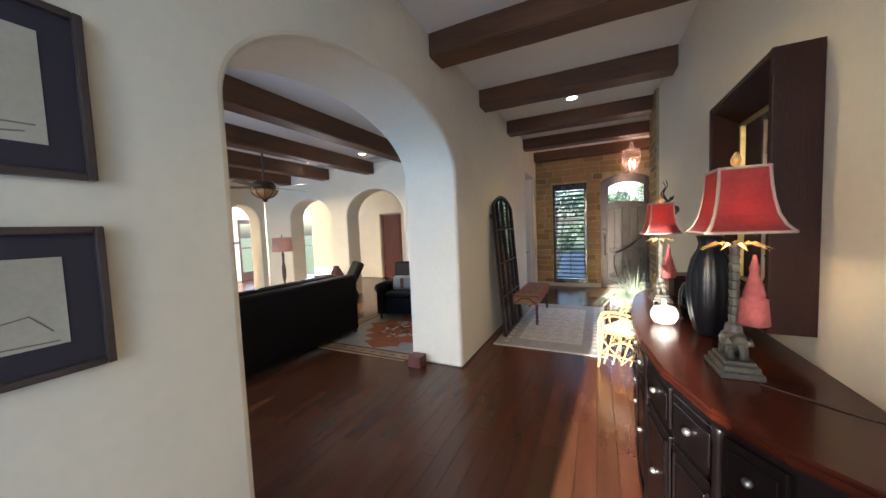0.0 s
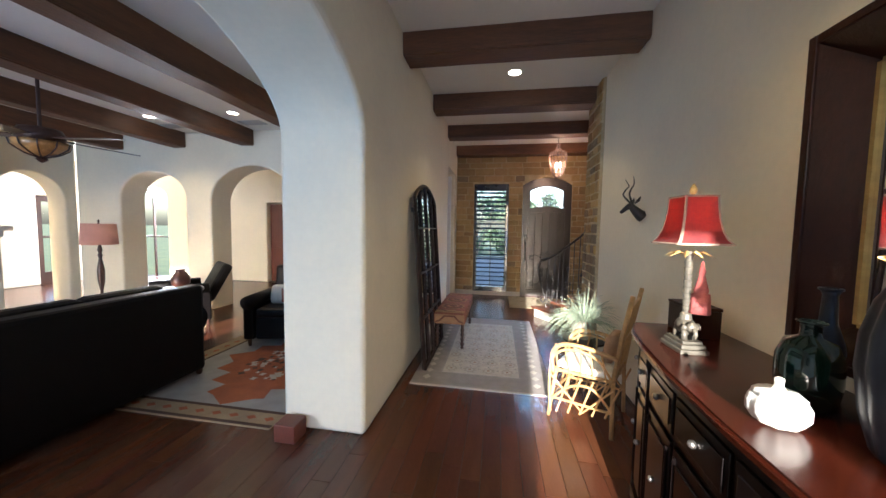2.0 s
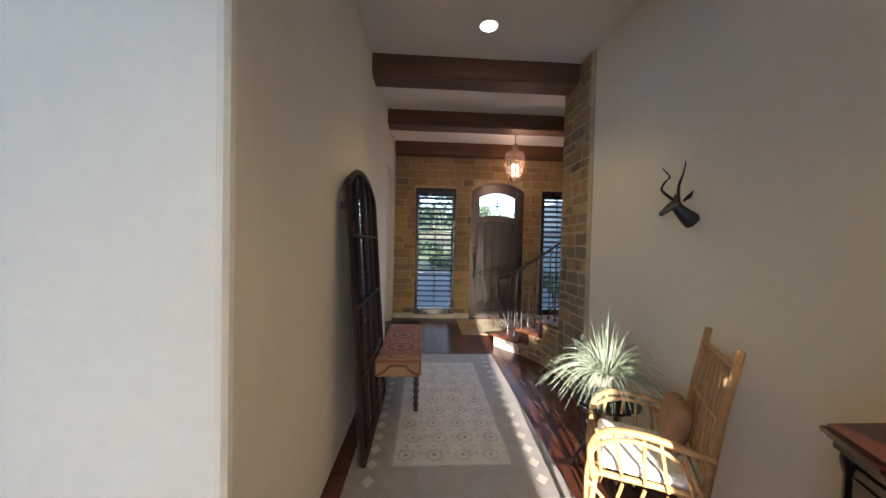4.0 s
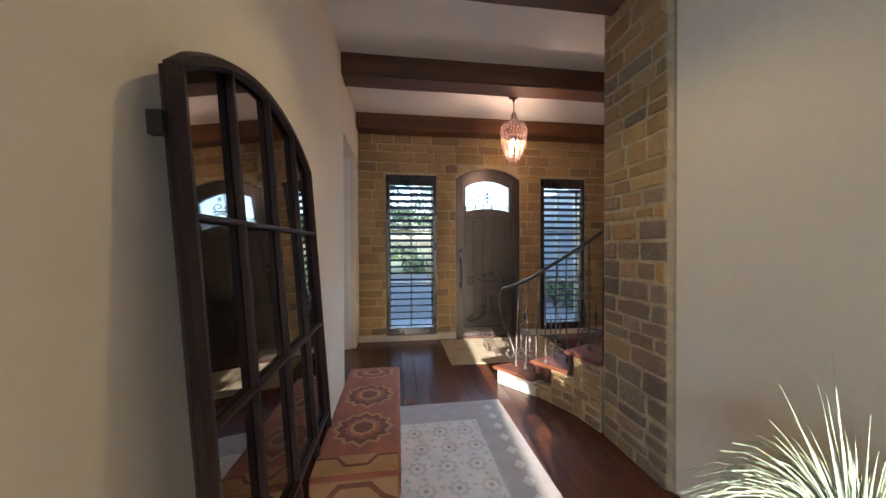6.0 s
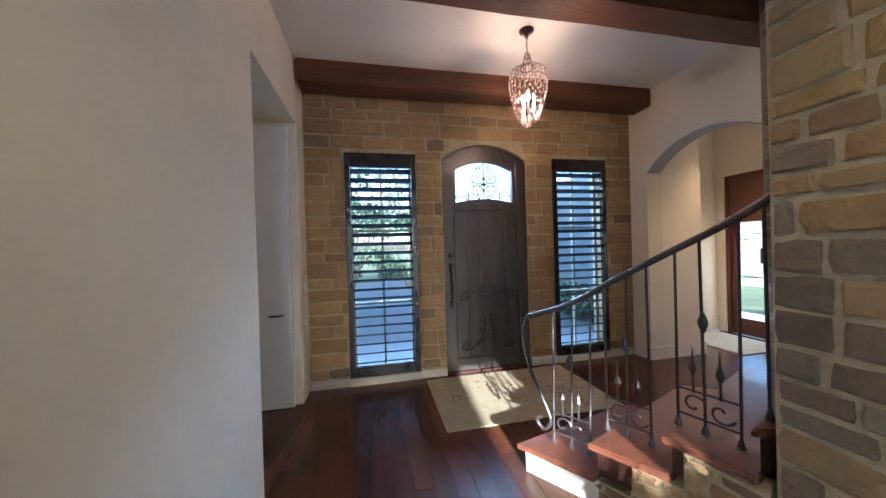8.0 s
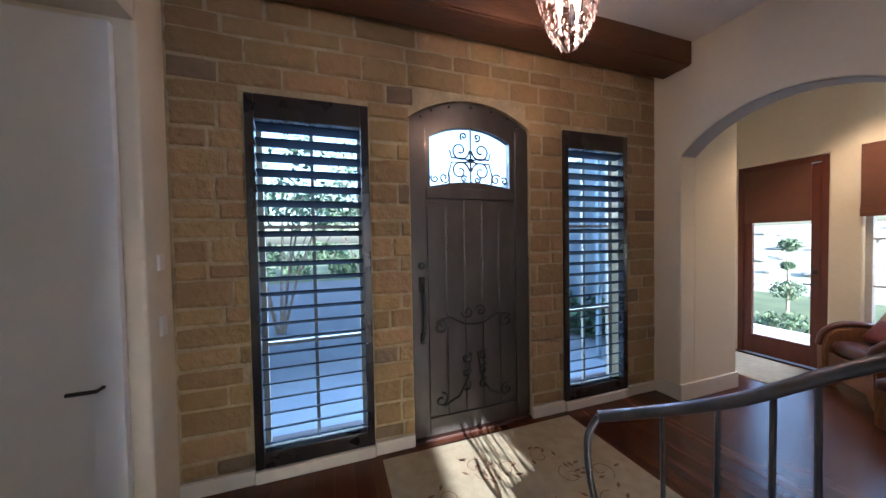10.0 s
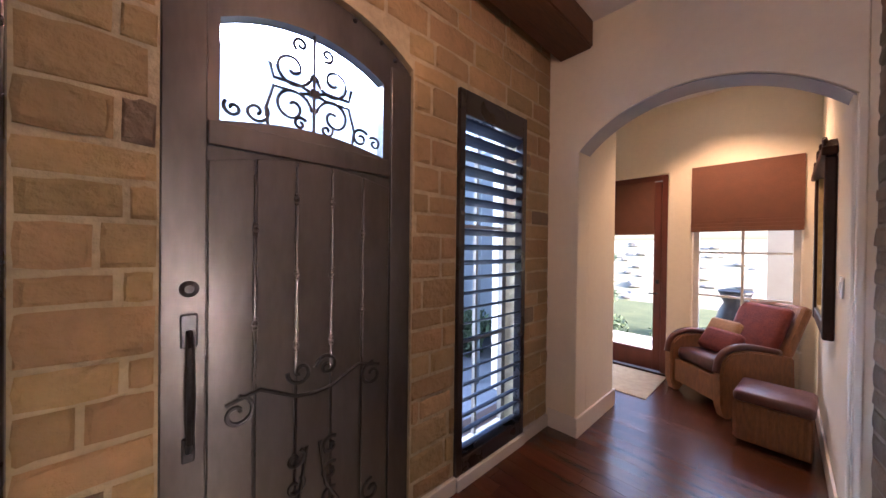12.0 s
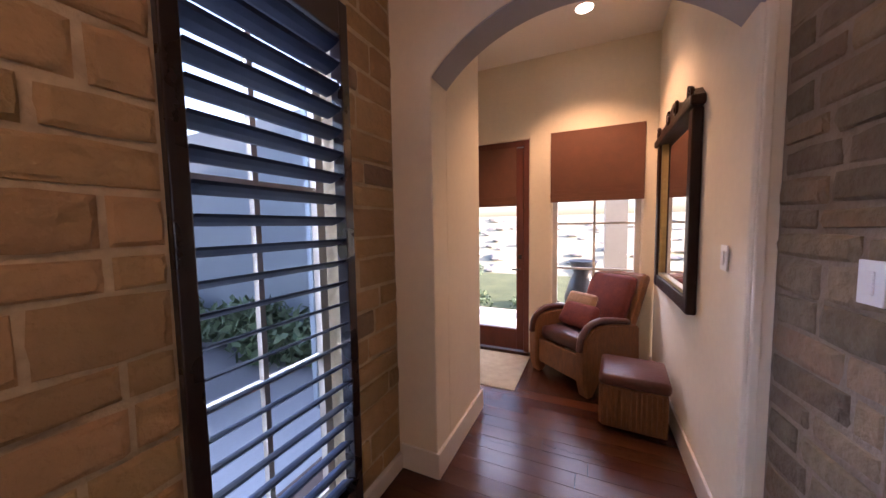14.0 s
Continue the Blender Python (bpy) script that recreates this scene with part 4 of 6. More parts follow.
    part("finial", lathe(bmesh.new(), [(0.004, 0.78), (0.006, 0.815), (0.015, 0.822), (0.018, 0.838), (0.012, 0.855), (0.003, 0.87)], 10), "gold", l, "gilt finial", smooth=True)
    bm = bmesh.new()
    lathe(bm, [(0.012, 0.62), (0.02, 0.65), (0.016, 0.69), (0.006, 0.71)], 10)
    part("bulb", bm, "bulb", l, smooth=True)
    bm = bmesh.new()
    lathe(bm, [(0.005, 0.47), (0.010, 0.44), (0.016, 0.42), (0.013, 0.40), (0.033, 0.32), (0.031, 0.305), (0.040, 0.30), (0.048, 0.20), (0.0, 0.198)], 14, (0.025, 0.052), ribs=10, depth=0.06)
    part("tassel", bm, "tassel", l, "rose-coloured silk tassel", smooth=True)
    point("lamp_bulb_light", (x, y, TOPZ + 0.60), 1.0, (1.0, 0.70, 0.34), 0.03)


def vase(name, x, y, prof, mat, label, ribs=0, depth=0.0):
    t = thing(name, (x, y, TOPZ), label, "vase")
    inner = [(max(r - 0.008, 0.004), z) for r, z in prof[::-1] if z > prof[-1][1] * 0.6]
    part("body", lathe(bmesh.new(), prof + inner, 48 if ribs else 28, ribs=ribs, depth=depth), mat, t, smooth=True)
    r, z = prof[-1]
    part("rim", tube(bmesh.new(), [(r * math.cos(a), r * math.sin(a), z) for a in [2 * math.pi * q / 24 for q in range(25)]], 0.005, 6), mat, t, smooth=True)


def console_things():
    elephant_lamp(0.96, 1.61, -88, 0.94)
    elephant_lamp(0.905, 2.81, -87, 0.87)
    vase("ribbed_vase", 1.0, 2.07, [(0.044, 0), (0.058, 0.02), (0.080, 0.11), (0.092, 0.22), (0.089, 0.30), (0.072, 0.38), (0.048, 0.43), (0.043, 0.46), (0.050, 0.49)], "black_glaze", "large black vase with vertical fluting", 12, 0.05)
    vase("green_vase", 1.0, 2.33, [(0.04, 0), (0.066, 0.015), (0.076, 0.09), (0.075, 0.16), (0.058, 0.21), (0.025, 0.225), (0.023, 0.255), (0.03, 0.27)], "green_glaze", "squat dark green glazed jar with a short neck")
    vase("bottle_vase", 1.12, 2.42, [(0.035, 0), (0.045, 0.02), (0.05, 0.10), (0.042, 0.18), (0.022, 0.25), (0.018, 0.34), (0.025, 0.36)], "black_glaze", "slim black bottle vase behind the green jar")
    p = thing("pumpkin_jar", (0.835, 2.21, TOPZ), "white ceramic pumpkin jar with a stalk on its lid", "jar")
    p.scale = (0.78, 0.78, 0.88)
    part("body", lathe(bmesh.new(), [(0.04, 0), (0.065, 0.01), (0.085, 0.04), (0.085, 0.07), (0.07, 0.095)], 40, ribs=9, depth=0.05), "ceramic", p, smooth=True)
    part("lid", lathe(bmesh.new(), [(0.074, 0.096), (0.06, 0.108), (0.02, 0.114), (0.012, 0.13), (0.014, 0.15), (0.004, 0.155)], 40, ribs=9, depth=0.04), "ceramic", p, smooth=True)
    t = thing("wooden_box", (1.09, 3.09, TOPZ), "plain dark red-brown wooden box", "box")
    part("body", boxes((-0.07, 0.07, -0.11, 0.11, 0, 0.14), bevel=0.004), "frame_wood", t)
    part("lid", boxes((-0.073, 0.073, -0.113, 0.113, 0.141, 0.158), bevel=0.004), "frame_wood", t)
    t = thing("lamp_cord", (1.1, 1.4, TOPZ), "thin dark lamp cord lying on the sideboard", "cable")
    part("cord", tube(bmesh.new(), catmull([(-0.1, 0.1, 0.003), (0.0, 0.02, 0.003), (0.1, -0.05, 0.003), (0.155, -0.03, 0.003)]), 0.0025, 6), "black_frame", t)


def box_mirror():
    m = thing("wall_mirror", (1.268, 2.19, 1.1), "deep rectangular wall mirror in a wide dark-stained wooden box frame", "mirror")
    y0, y1, z0, z1, d = -0.40, 0.385, 0.0, 1.13, -0.15
    w = 0.03

    def pane(pts):
        bm = bmesh.new()
        a = [bm.verts.new(p) for p in pts]
        bm.faces.new(a)
        return bm
    part("frame_side", boxes((d, 0, y0, y0 + w, z0, z1), bevel=0.004), "frame_wood", m)
    part("frame_side", boxes((d, 0, y1 - w, y1, z0, z1), bevel=0.004), "frame_wood", m)
    part("frame_top", boxes((d + 0.002, 0, y0 + w, y1 - w, z1 - w, z1), bevel=0.004), "frame_wood", m)
    part("frame_bottom", boxes((d + 0.002, 0, y0 + w, y1 - w, z0, z0 + w), bevel=0.004), "frame_wood", m)
    # splayed inner boards from the front edge back to the glass
    yi0, yi1, zi0, zi1, g = y0 + 0.12, y1 - 0.12, z0 + 0.14, z1 - 0.14, -0.03
    o = [(y0 + w, z0 + w), (y1 - w, z0 + w), (y1 - w, z1 - w), (y0 + w, z1 - w)]
    i = [(yi0, zi0), (yi1, zi0), (yi1, zi1), (yi0, zi1)]
    for k in range(4):
        a, b, c, e = o[k], o[(k + 1) % 4], i[(k + 1) % 4], i[k]
        bm = bmesh.new()
        f = [bm.verts.new((x, *p)) for x, p in ((d + 0.01, a), (d + 0.01, b), (g, c), (g, e))]
        r = [bm.verts.new((x + 0.008, *p)) for x, p in ((d + 0.01, a), (d + 0.01, b), (g, c), (g, e))]
        bm.faces.new(f)
        bm.faces.new(r[::-1])
        for q in range(4):
            bm.faces.new((f[q], r[q], r[(q + 1) % 4], f[(q + 1) % 4]))
        bmesh.ops.recalc_face_normals(bm, faces=bm.faces[:])
        part("splay_board", bm, "frame_wood", m)
    part("bead", boxes((g - 0.012, g + 0.006, yi0 - 0.012, yi0 + 0.004, zi0, zi1), (g - 0.012, g + 0.006, yi1 - 0.004, yi1 + 0.012, zi0, zi1), (g - 0.012, g + 0.006, yi0 + 0.005, yi1 - 0.005, zi0 - 0.01, zi0 + 0.004), (g - 0.012, g + 0.006, yi0 + 0.005, yi1 - 0.005, zi1 - 0.004, zi1 + 0.01)), "gold", m, "thin gilt bead")
    part("glass_panel", boxes((g, g + 0.005, yi0, yi1, zi0, zi1)), "mirror", m)


def picture(z0, z1, shapes, label):
    p = thing("framed_picture", (WX + 0.002, 0.20, z0), label, "picture", "framed drawings")
    h, w = z1 - z0, 0.31
    part("frame", boxes((0, 0.028, -w, -w + 0.022, 0, h), (0, 0.028, w - 0.022, w, 0, h), (0, 0.028, -w + 0.0225, w - 0.0225, 0, 0.022), (0, 0.028, -w + 0.0225, w - 0.0225, h - 0.022, h), bevel=0.004), "black_frame", p)
    part("mount", boxes((0.002, 0.012, -w + 0.02, w - 0.02, 0.02, h - 0.02)), "mat_board", p)
    part("drawing", boxes((0.0115, 0.014, -w + 0.09, w - 0.09, 0.09, h - 0.085)), "paper", p)
    bm = bmesh.new()
    for pts in shapes:
        tube(bm, [(0.0145, a, b) for a, b in pts], 0.0022, 5)
    part("drawing_line", bm, "sketch", p)


def rattan_chair():
    c = thing("rattan_chair", (0.84, 3.96, 0), "open rattan armchair with looped arms and cream hide seat pad", "chair", rz=-29)
    legs = [((-0.27, -0.22, 0), (-0.22, -0.20, 0.42)), ((-0.27, 0.24, 0), (-0.22, 0.22, 0.42)), ((0.21, -0.24, 0), (0.20, -0.21, 0.45)), ((0.21, 0.24, 0), (0.20, 0.21, 0.45))]
    for a, b in legs:
        part("leg", tube(bmesh.new(), [a, b], 0.015, 8), "rattan", c, smooth=True)
    part("seat_frame", tube(bmesh.new(), [(-0.23, -0.21, 0.40), (-0.23, 0.23, 0.40), (0.2, 0.22, 0.42), (0.2, -0.21, 0.42), (-0.23, -0.21, 0.40)], 0.015, 8), "rattan", c)
    part("seat_pad", boxes((-0.22, 0.19, -0.20, 0.21, 0.415, 0.475), bevel=0.025), "ceramic", c, "cream hide seat pad")
    for s in (-1, 1):
        y = 0.23 * s
        part("arm", tube(bmesh.new(), catmull([(-0.235, y, 0.38), (-0.25, y, 0.53), (-0.18, y, 0.62), (-0.03, y, 0.64), (0.12, y, 0.62), (0.23, y, 0.60)]), 0.017, 8), "rattan", c, smooth=True)
        part("back_post", tube(bmesh.new(), [(0.20, y * 0.95, 0.42), (0.25, y * 0.95, 0.8), (0.30, y * 0.95, 1.08)], 0.017, 8), "rattan", c, smooth=True)
        part("arm_loop", tube(bmesh.new(), catmull([(-0.25, y, 0.05), (-0.265, y, 0.30), (-0.245, y, 0.50), (-0.15, y, 0.585), (-0.02, y, 0.60), (0.10, y, 0.56), (0.19, y, 0.44)]), 0.011, 8), "rattan", c, smooth=True)
        part("leg_brace", tube(bmesh.new(), catmull([(-0.24, y, 0.16), (-0.10, y, 0.30), (0.06, y, 0.33), (0.20, y, 0.20)]), 0.010, 8), "rattan", c, smooth=True)
        bm = bmesh.new()
        rnd = random.Random(5 + s)
        for k in range(5):
            x = -0.2 + 0.09 * k
            tube(bm, [(x, y, 0.41), (x + 0.05 * rnd.uniform(-1, 1), y, 0.62)], 0.008, 6)
            tube(bm, [(x, y, 0.06 + 0.02 * k), (x + 0.09, y, 0.39)], 0.008, 6)
        tube(bm, [(-0.26, y, 0.17), (0.21, y, 0.19)], 0.010, 6)
        tube(bm, [(-0.26, y, 0.36), (0.0, y, 0.12), (0.21, y, 0.37)], 0.009, 6)
        part("side_lattice", bm, "rattan", c)
    bm = bmesh.new()
    tube(bm, [(-0.26, -0.22, 0.17), (-0.26, 0.23, 0.17)], 0.010, 6)
    tube(bm, catmull([(-0.25, -0.2, 0.39), (-0.26, -0.05, 0.2), (-0.26, 0.06, 0.2), (-0.25, 0.22, 0.39)]), 0.009, 6)
    tube(bm, catmull([(-0.26, -0.2, 0.18), (-0.26, 0, 0.36), (-0.26, 0.22, 0.18)]), 0.009, 6)
    part("front_lattice", bm, "rattan", c)
    bm = bmesh.new()
    for z in (0.5, 0.75, 1.0):
        x = 0.20 + (z - 0.42) * 0.15
        tube(bm, [(x, -0.21, z), (x, 0.21, z)], 0.011, 6)
    for k in range(6):
        y = -0.17 + 0.068 * k
        tube(bm, [(0.212, y, 0.5), (0.287, y * 0.8, 1.0)], 0.008, 6)
    part("back_lattice", bm, "rattan", c)
    t = thing("pillow", (0.99, 3.97, 0.56), "small tan throw pillow leaning on the chair back", "pillow", rz=-29)
    bm = boxes((-0.05, 0.05, -0.14, 0.14, -0.08, 0.16), bevel=0.045)
    bmesh.ops.transform(bm, matrix=pose(0, 0, 0, 0, 12, 0), verts=bm.verts)
    part("cover", bm, "tan_fabric", t, smooth=True)


def plant():
    s = thing("plant_stand", (0.88, 4.40, 0), "small dark round metal table", "table")
    part("top", lathe(bmesh.new(), [(0.0, 0.49), (0.2, 0.49), (0.21, 0.50), (0.2, 0.51), (0.0, 0.51)], 24), "console_wood", s)
    for k in range(3):
        a = 2.1 * k + 0.4
        part("leg", tube(bmesh.new(), [(0.2 * math.cos(a), 0.2 * math.sin(a), 0), (0.1 * math.cos(a), 0.1 * math.sin(a), 0.2), (0.15 * math.cos(a), 0.15 * math.sin(a), 0.49)], 0.009, 8), "iron", s)
    p = thing("potted_plant", (0.88, 4.40, 0.51), "spiky silver-green grass plant in a rounded grey pot", "plant")
    part("pot", lathe(bmesh.new(), [(0.06, 0), (0.09, 0.02), (0.115, 0.10), (0.105, 0.17), (0.115, 0.185), (0.1, 0.185), (0.09, 0.15), (0.0, 0.145)], 24), "terracotta", p, smooth=True)
    rnd = random.Random(3)
    bm = bmesh.new()
    for k in range(300):
        a = rnd.uniform(0, 2 * math.pi)
        lean = rnd.random() ** 0.55
        ln = rnd.uniform(0.32, 0.54) * (1 - 0.12 * lean)
        c, s_ = math.cos(a), math.sin(a)
        if 0.90 + c * ln * (0.15 + lean) > 1.26:
            lean *= 0.45
        pts = []
        for q in range(5):
            t = q / 4
            out = 0.03 + ln * (0.12 + 0.88 * lean) * t
            up = 0.15 + ln * (1.0 - 0.35 * lean) * t * (1 - 1.5 * lean * t)
            pts.append(Vector((c * out, s_ * out, up)))
        w = Vector((-s_, c, 0))
        prev = None
        for q, pnt in enumerate(pts):
            ww = w * (0.0038 * (1 - q / 4.3))
            pr = (bm.verts.new(pnt - ww), bm.verts.new(pnt + ww), bm.verts.new(pnt + Vector((0, 0, 0.002))))
            if prev:
                for i_, j_ in ((0, 1), (1, 2), (2, 0)):
                    bm.faces.new((prev[i_], prev[j_], pr[j_], pr[i_]))
            prev = pr
    part("leaves", bm, "grass_leaf", p, "arching narrow leaves", kind="stuff")


def chandelier():
    c = thing("chandelier", (1.13, 7.66, 2.50), "small beaded crystal lantern chandelier, lit", "chandelier")
    part("canopy", lathe(bmesh.new(), [(0.065, 0.865), (0.06, 0.85), (0.02, 0.835), (0.012, 0.80)], 20), "dark_wood", c, smooth=True)
    bm = bmesh.new()
    for k in range(9):
        z = 0.66 + k * 0.019
        pts = [(0.009 * math.cos(a) * (1 if k % 2 else 0), 0.009 * math.cos(a) * (0 if k % 2 else 1), z + 0.014 * math.sin(a)) for a in [2 * math.pi * q / 8 for q in range(9)]]
        tube(bm, pts, 0.002, 5)
    part("chain", bm, "iron", c)
    prof = [(0.02, 0.66), (0.035, 0.60), (0.06, 0.535), (0.145, 0.50), (0.165, 0.42), (0.155, 0.31), (0.125, 0.19), (0.085, 0.10), (0.03, 0.03)]
    bm = bmesh.new()
    for r, z in prof[1:-1]:
        tube(bm, [(r * math.cos(a), r * math.sin(a), z) for a in [2 * math.pi * q / 20 for q in range(21)]], 0.003, 5)
    for k in range(14):
        a = 2 * math.pi * k / 14
        tube(bm, [(r * math.cos(a), r * math.sin(a), z) for r, z in prof], 0.0025, 5)
    part("cage", bm, "iron", c, "fine dark wire cage")
    rnd = random.Random(9)
    bm = bmesh.new()
    for i in range(len(prof) - 1):
        for q in range(3):
            t = q / 3
            r, z = prof[i][0] * (1 - t) + prof[i + 1][0] * t, prof[i][1] * (1 - t) + prof[i + 1][1] * t
            n = max(6, int(r * 150))
            for k in range(n):
                a = 2 * math.pi * (k + 0.5 * (q % 2)) / n
                s = 0.010 + 0.004 * rnd.random()
                m = pose(r * math.cos(a), r * math.sin(a), z + 0.01 * rnd.uniform(-1, 1)) @ Matrix.Diagonal((0.6, 0.6, 1.3, 1))
                lathe(bm, [(0.0001, m.translation.z - s * 1.4), (s * 0.6, m.translation.z), (0.0001, m.translation.z + s * 1.4)], 4, (m.translation.x, m.translation.y))
    part("bead_string", bm, "crystal", c, "rose-tinted crystal beads", kind="stuff")
    for k in range(3):
        a = 2.1 * k
        bm = lathe(bmesh.new(), [(0.008, 0.22), (0.014, 0.26), (0.012, 0.29), (0.003, 0.32)], 10, (0.05 * math.cos(a), 0.05 * math.sin(a)))
        part("bulb", bm, "bulb", c, "glowing candle bulb", smooth=True)
        part("candle", lathe(bmesh.new(), [(0.009, 0.12), (0.009, 0.219)], 10, (0.05 * math.cos(a), 0.05 * math.sin(a))), "ceramic", c)


def can_light(x, y, z):
    c = thing("recessed_light", (x, y, z), "round white recessed ceiling light, lit", "ceiling light", "recessed ceiling lights")
    part("trim_ring", lathe(bmesh.new(), [(0.075, -0.004), (0.085, -0.001), (0.085, 0.002), (0.06, 0.002)], 24), "white", c)
    part("lens", lathe(bmesh.new(), [(0.0001, -0.0045), (0.07, -0.0045), (0.07, 0.0), (0.0001, 0.0)], 24), "can", c)


def entry_mat():
    m = thing("door_mat", (1.14, 8.14, 0), "flat jute entrance mat with faded brown vines", "rug")
    part("weave", boxes((-0.83, 0.83, -0.53, 0.53, 0, 0.009), bevel=0.003), "coir", m)
    rnd = random.Random(12)
    bm = bmesh.new()
    for k in range(9):
        x, y = rnd.uniform(-0.65, 0.65), rnd.uniform(-0.4, 0.4)
        scroll_pts = [(x + 0.09 * (1 - q / 16) * math.cos(0.5 * q + k), y + 0.09 * (1 - q / 16) * math.sin(0.5 * q + k)) for q in range(14)]
        tube(bm, [(a, b, 0.0075) for a, b in scroll_pts], 0.0035, 5)
        for q in range(5):
            a, b = x + rnd.uniform(-0.14, 0.14), y + rnd.uniform(-0.1, 0.1)
            ang = rnd.uniform(0, 6.28)
            extrude_poly(bm, [(a + 0.03 * math.cos(ang), b + 0.03 * math.sin(ang)), (a + 0.012 * math.cos(ang + 1.6), b + 0.012 * math.sin(ang + 1.6)), (a - 0.03 * math.cos(ang), b - 0.03 * math.sin(ang)), (a + 0.012 * math.cos(ang - 1.6), b + 0.012 * math.sin(ang - 1.6))], "z", 0.0088, 0.0105)
    part("vine_pattern", bm, "vine", m, kind="stuff")


runner(); bench(); floor_mirror(); antelope(); console(); console_things(); box_mirror()
picture(1.765, 2.245, [[(-0.05, 0.16), (0.02, 0.24), (0.08, 0.28), (0.12, 0.22), (0.10, 0.16), (-0.05, 0.16)], [(-0.1, 0.13), (0.2, 0.14)], [(0.05, 0.1), (0.18, 0.12)]], "framed pencil drawing with dark mount and black frame")
picture(1.21, 1.63, [[(-0.05, 0.12), (0.05, 0.2), (0.1, 0.17), (0.15, 0.18), (0.19, 0.13)], [(-0.1, 0.11), (0.2, 0.1)], [(0.0, 0.15), (0.06, 0.25), (0.1, 0.22)]], "framed pencil sketch of ships with dark mount and black frame")
rattan_chair(); plant(); chandelier(); entry_mat()
# the fitting at y 2.2 is unseen, added to go with its spot
for q in ((0.19, 5.15, CEIL), (0.19, 2.2, CEIL), (-5.24, 5.39, 3.17), (-3.81, 5.41, 3.17), (4.64, 7.76, CEIL)):
    can_light(*q)

# ---- alcove ----
def alcove():
    d = tagged(new("door_2"), "brown-framed glazed door with a roman shade lowered over its top", "door", kind="structure")
    d.location = (5.33, 8.77, 0)
    part("door_frame", boxes((0, 0.09, -0.43, -0.37, 0, 2.50), (0, 0.09, 0.37, 0.43, 0, 2.50), (0, 0.09, -0.369, 0.369, 2.43, 2.50), bevel=0.004), "red_door", d)
    part("leaf", boxes((0.02, 0.065, -0.365, -0.28, 0.01, 2.42), (0.02, 0.065, 0.28, 0.365, 0.01, 2.42), (0.02, 0.065, -0.279, 0.279, 0.01, 0.26), (0.02, 0.065, -0.279, 0.279, 2.30, 2.42), bevel=0.004), "red_door", d)
    pane = part("pane", boxes((0.04, 0.045, -0.28, 0.28, 0.26, 2.30)), "glass", d)
    pane.visible_shadow = False
    part("roman_shade", boxes((0.003, 0.015, -0.285, 0.36, 1.86, 2.44), (0.0, 0.018, -0.285, 0.36, 1.80, 1.86), (-0.003, 0.020, -0.285, 0.36, 1.75, 1.80), bevel=0.003), "shade_cloth", d, "rust-brown roman shade")
    bm = tube(bmesh.new(), [(0.02, -0.325, 1.0), (-0.03, -0.325, 1.0), (-0.035, -0.24, 1.0)], 0.009, 8)
    part("door_handle", bm, "iron", d)
    part("lock", boxes((0.005, 0.02, -0.345, -0.305, 1.12, 1.17), bevel=0.006), "iron", d)
    w = tagged(new("window_3"), "white sash window with a rust-brown roman shade drawn half down", "window", kind="structure")
    w.location = (5.36, 7.65, 0)
    part("window_frame", boxes((0, 0.07, -0.43, -0.38, 0.56, 2.51), (0, 0.07, 0.38, 0.43, 0.56, 2.51), (0, 0.07, -0.379, 0.379, 0.56, 0.62), (0, 0.07, -0.379, 0.379, 2.45, 2.51), bevel=0.003), "sash", w)
    bars = [(0.015, 0.05, -0.012, 0.012, 0.621, 2.449)] + [(0.015, 0.05, a, b, z, z + 0.022) for z in (1.02, 1.52) for a, b in ((-0.379, -0.0125), (0.0125, 0.379))]
    part("glazing_bars", boxes(*bars), "sash", w)
    pane = part("pane", boxes((0.03, 0.035, -0.38, 0.38, 0.62, 2.45)), "glass", w)
    pane.visible_shadow = False
    part("roman_shade", boxes((-0.06, -0.048, -0.45, 0.45, 1.90, 2.53), (-0.072, -0.045, -0.448, 0.448, 1.862, 1.899), (-0.078, -0.043, -0.45, 0.45, 1.822, 1.861), (-0.084, -0.042, -0.447, 0.447, 1.77, 1.821), bevel=0.003), "shade_cloth", w, "rust-brown roman shade")
    part("window_sill", boxes((-0.05, 0.0, -0.44, 0.44, 0.54, 0.559), bevel=0.004), "trim", w)

    m = thing("carved_mirror", (4.39, 7.10, 0.97), "tall wall mirror in a carved dark wooden frame with a crest", "mirror")
    part("frame_side", boxes((-0.56, -0.47, 0, 0.055, 0.0, 1.22), bevel=0.012), "frame_wood", m)
    part("frame_side", boxes((0.47, 0.56, 0, 0.055, 0.0, 1.22), bevel=0.012), "frame_wood", m)
    part("frame_bottom", boxes((-0.469, 0.469, 0, 0.05, 0.0, 0.10), bevel=0.01), "frame_wood", m)
    part("frame_top", boxes((-0.60, 0.60, 0, 0.075, 1.221, 1.28), bevel=0.012), "frame_wood", m)
    bm = extrude_poly(bmesh.new(), [(-0.58, 1.281), (-0.5, 1.34), (-0.3, 1.33), (-0.14, 1.38), (0, 1.42), (0.14, 1.38), (0.3, 1.33), (0.5, 1.34), (0.58, 1.281)], "y", 0.0, 0.05)
    for s in (-1, 1):
        scroll(bm, (s * 0.50, 0.055, 1.32), 0.05, 1.3, 1.0, 0.012, s)
        scroll(bm, (s * 0.12, 0.055, 1.34), 0.05, 1.3, 2.0, 0.012, -s)
    part("crest", bm, "frame_wood", m)
    part("inner_bead", boxes((-0.47, -0.44, 0.002, 0.035, 0.10, 1.22), (0.44, 0.47, 0.002, 0.035, 0.10, 1.22), (-0.4395, 0.4395, 0.002, 0.035, 0.1005, 0.125)), "gold", m)
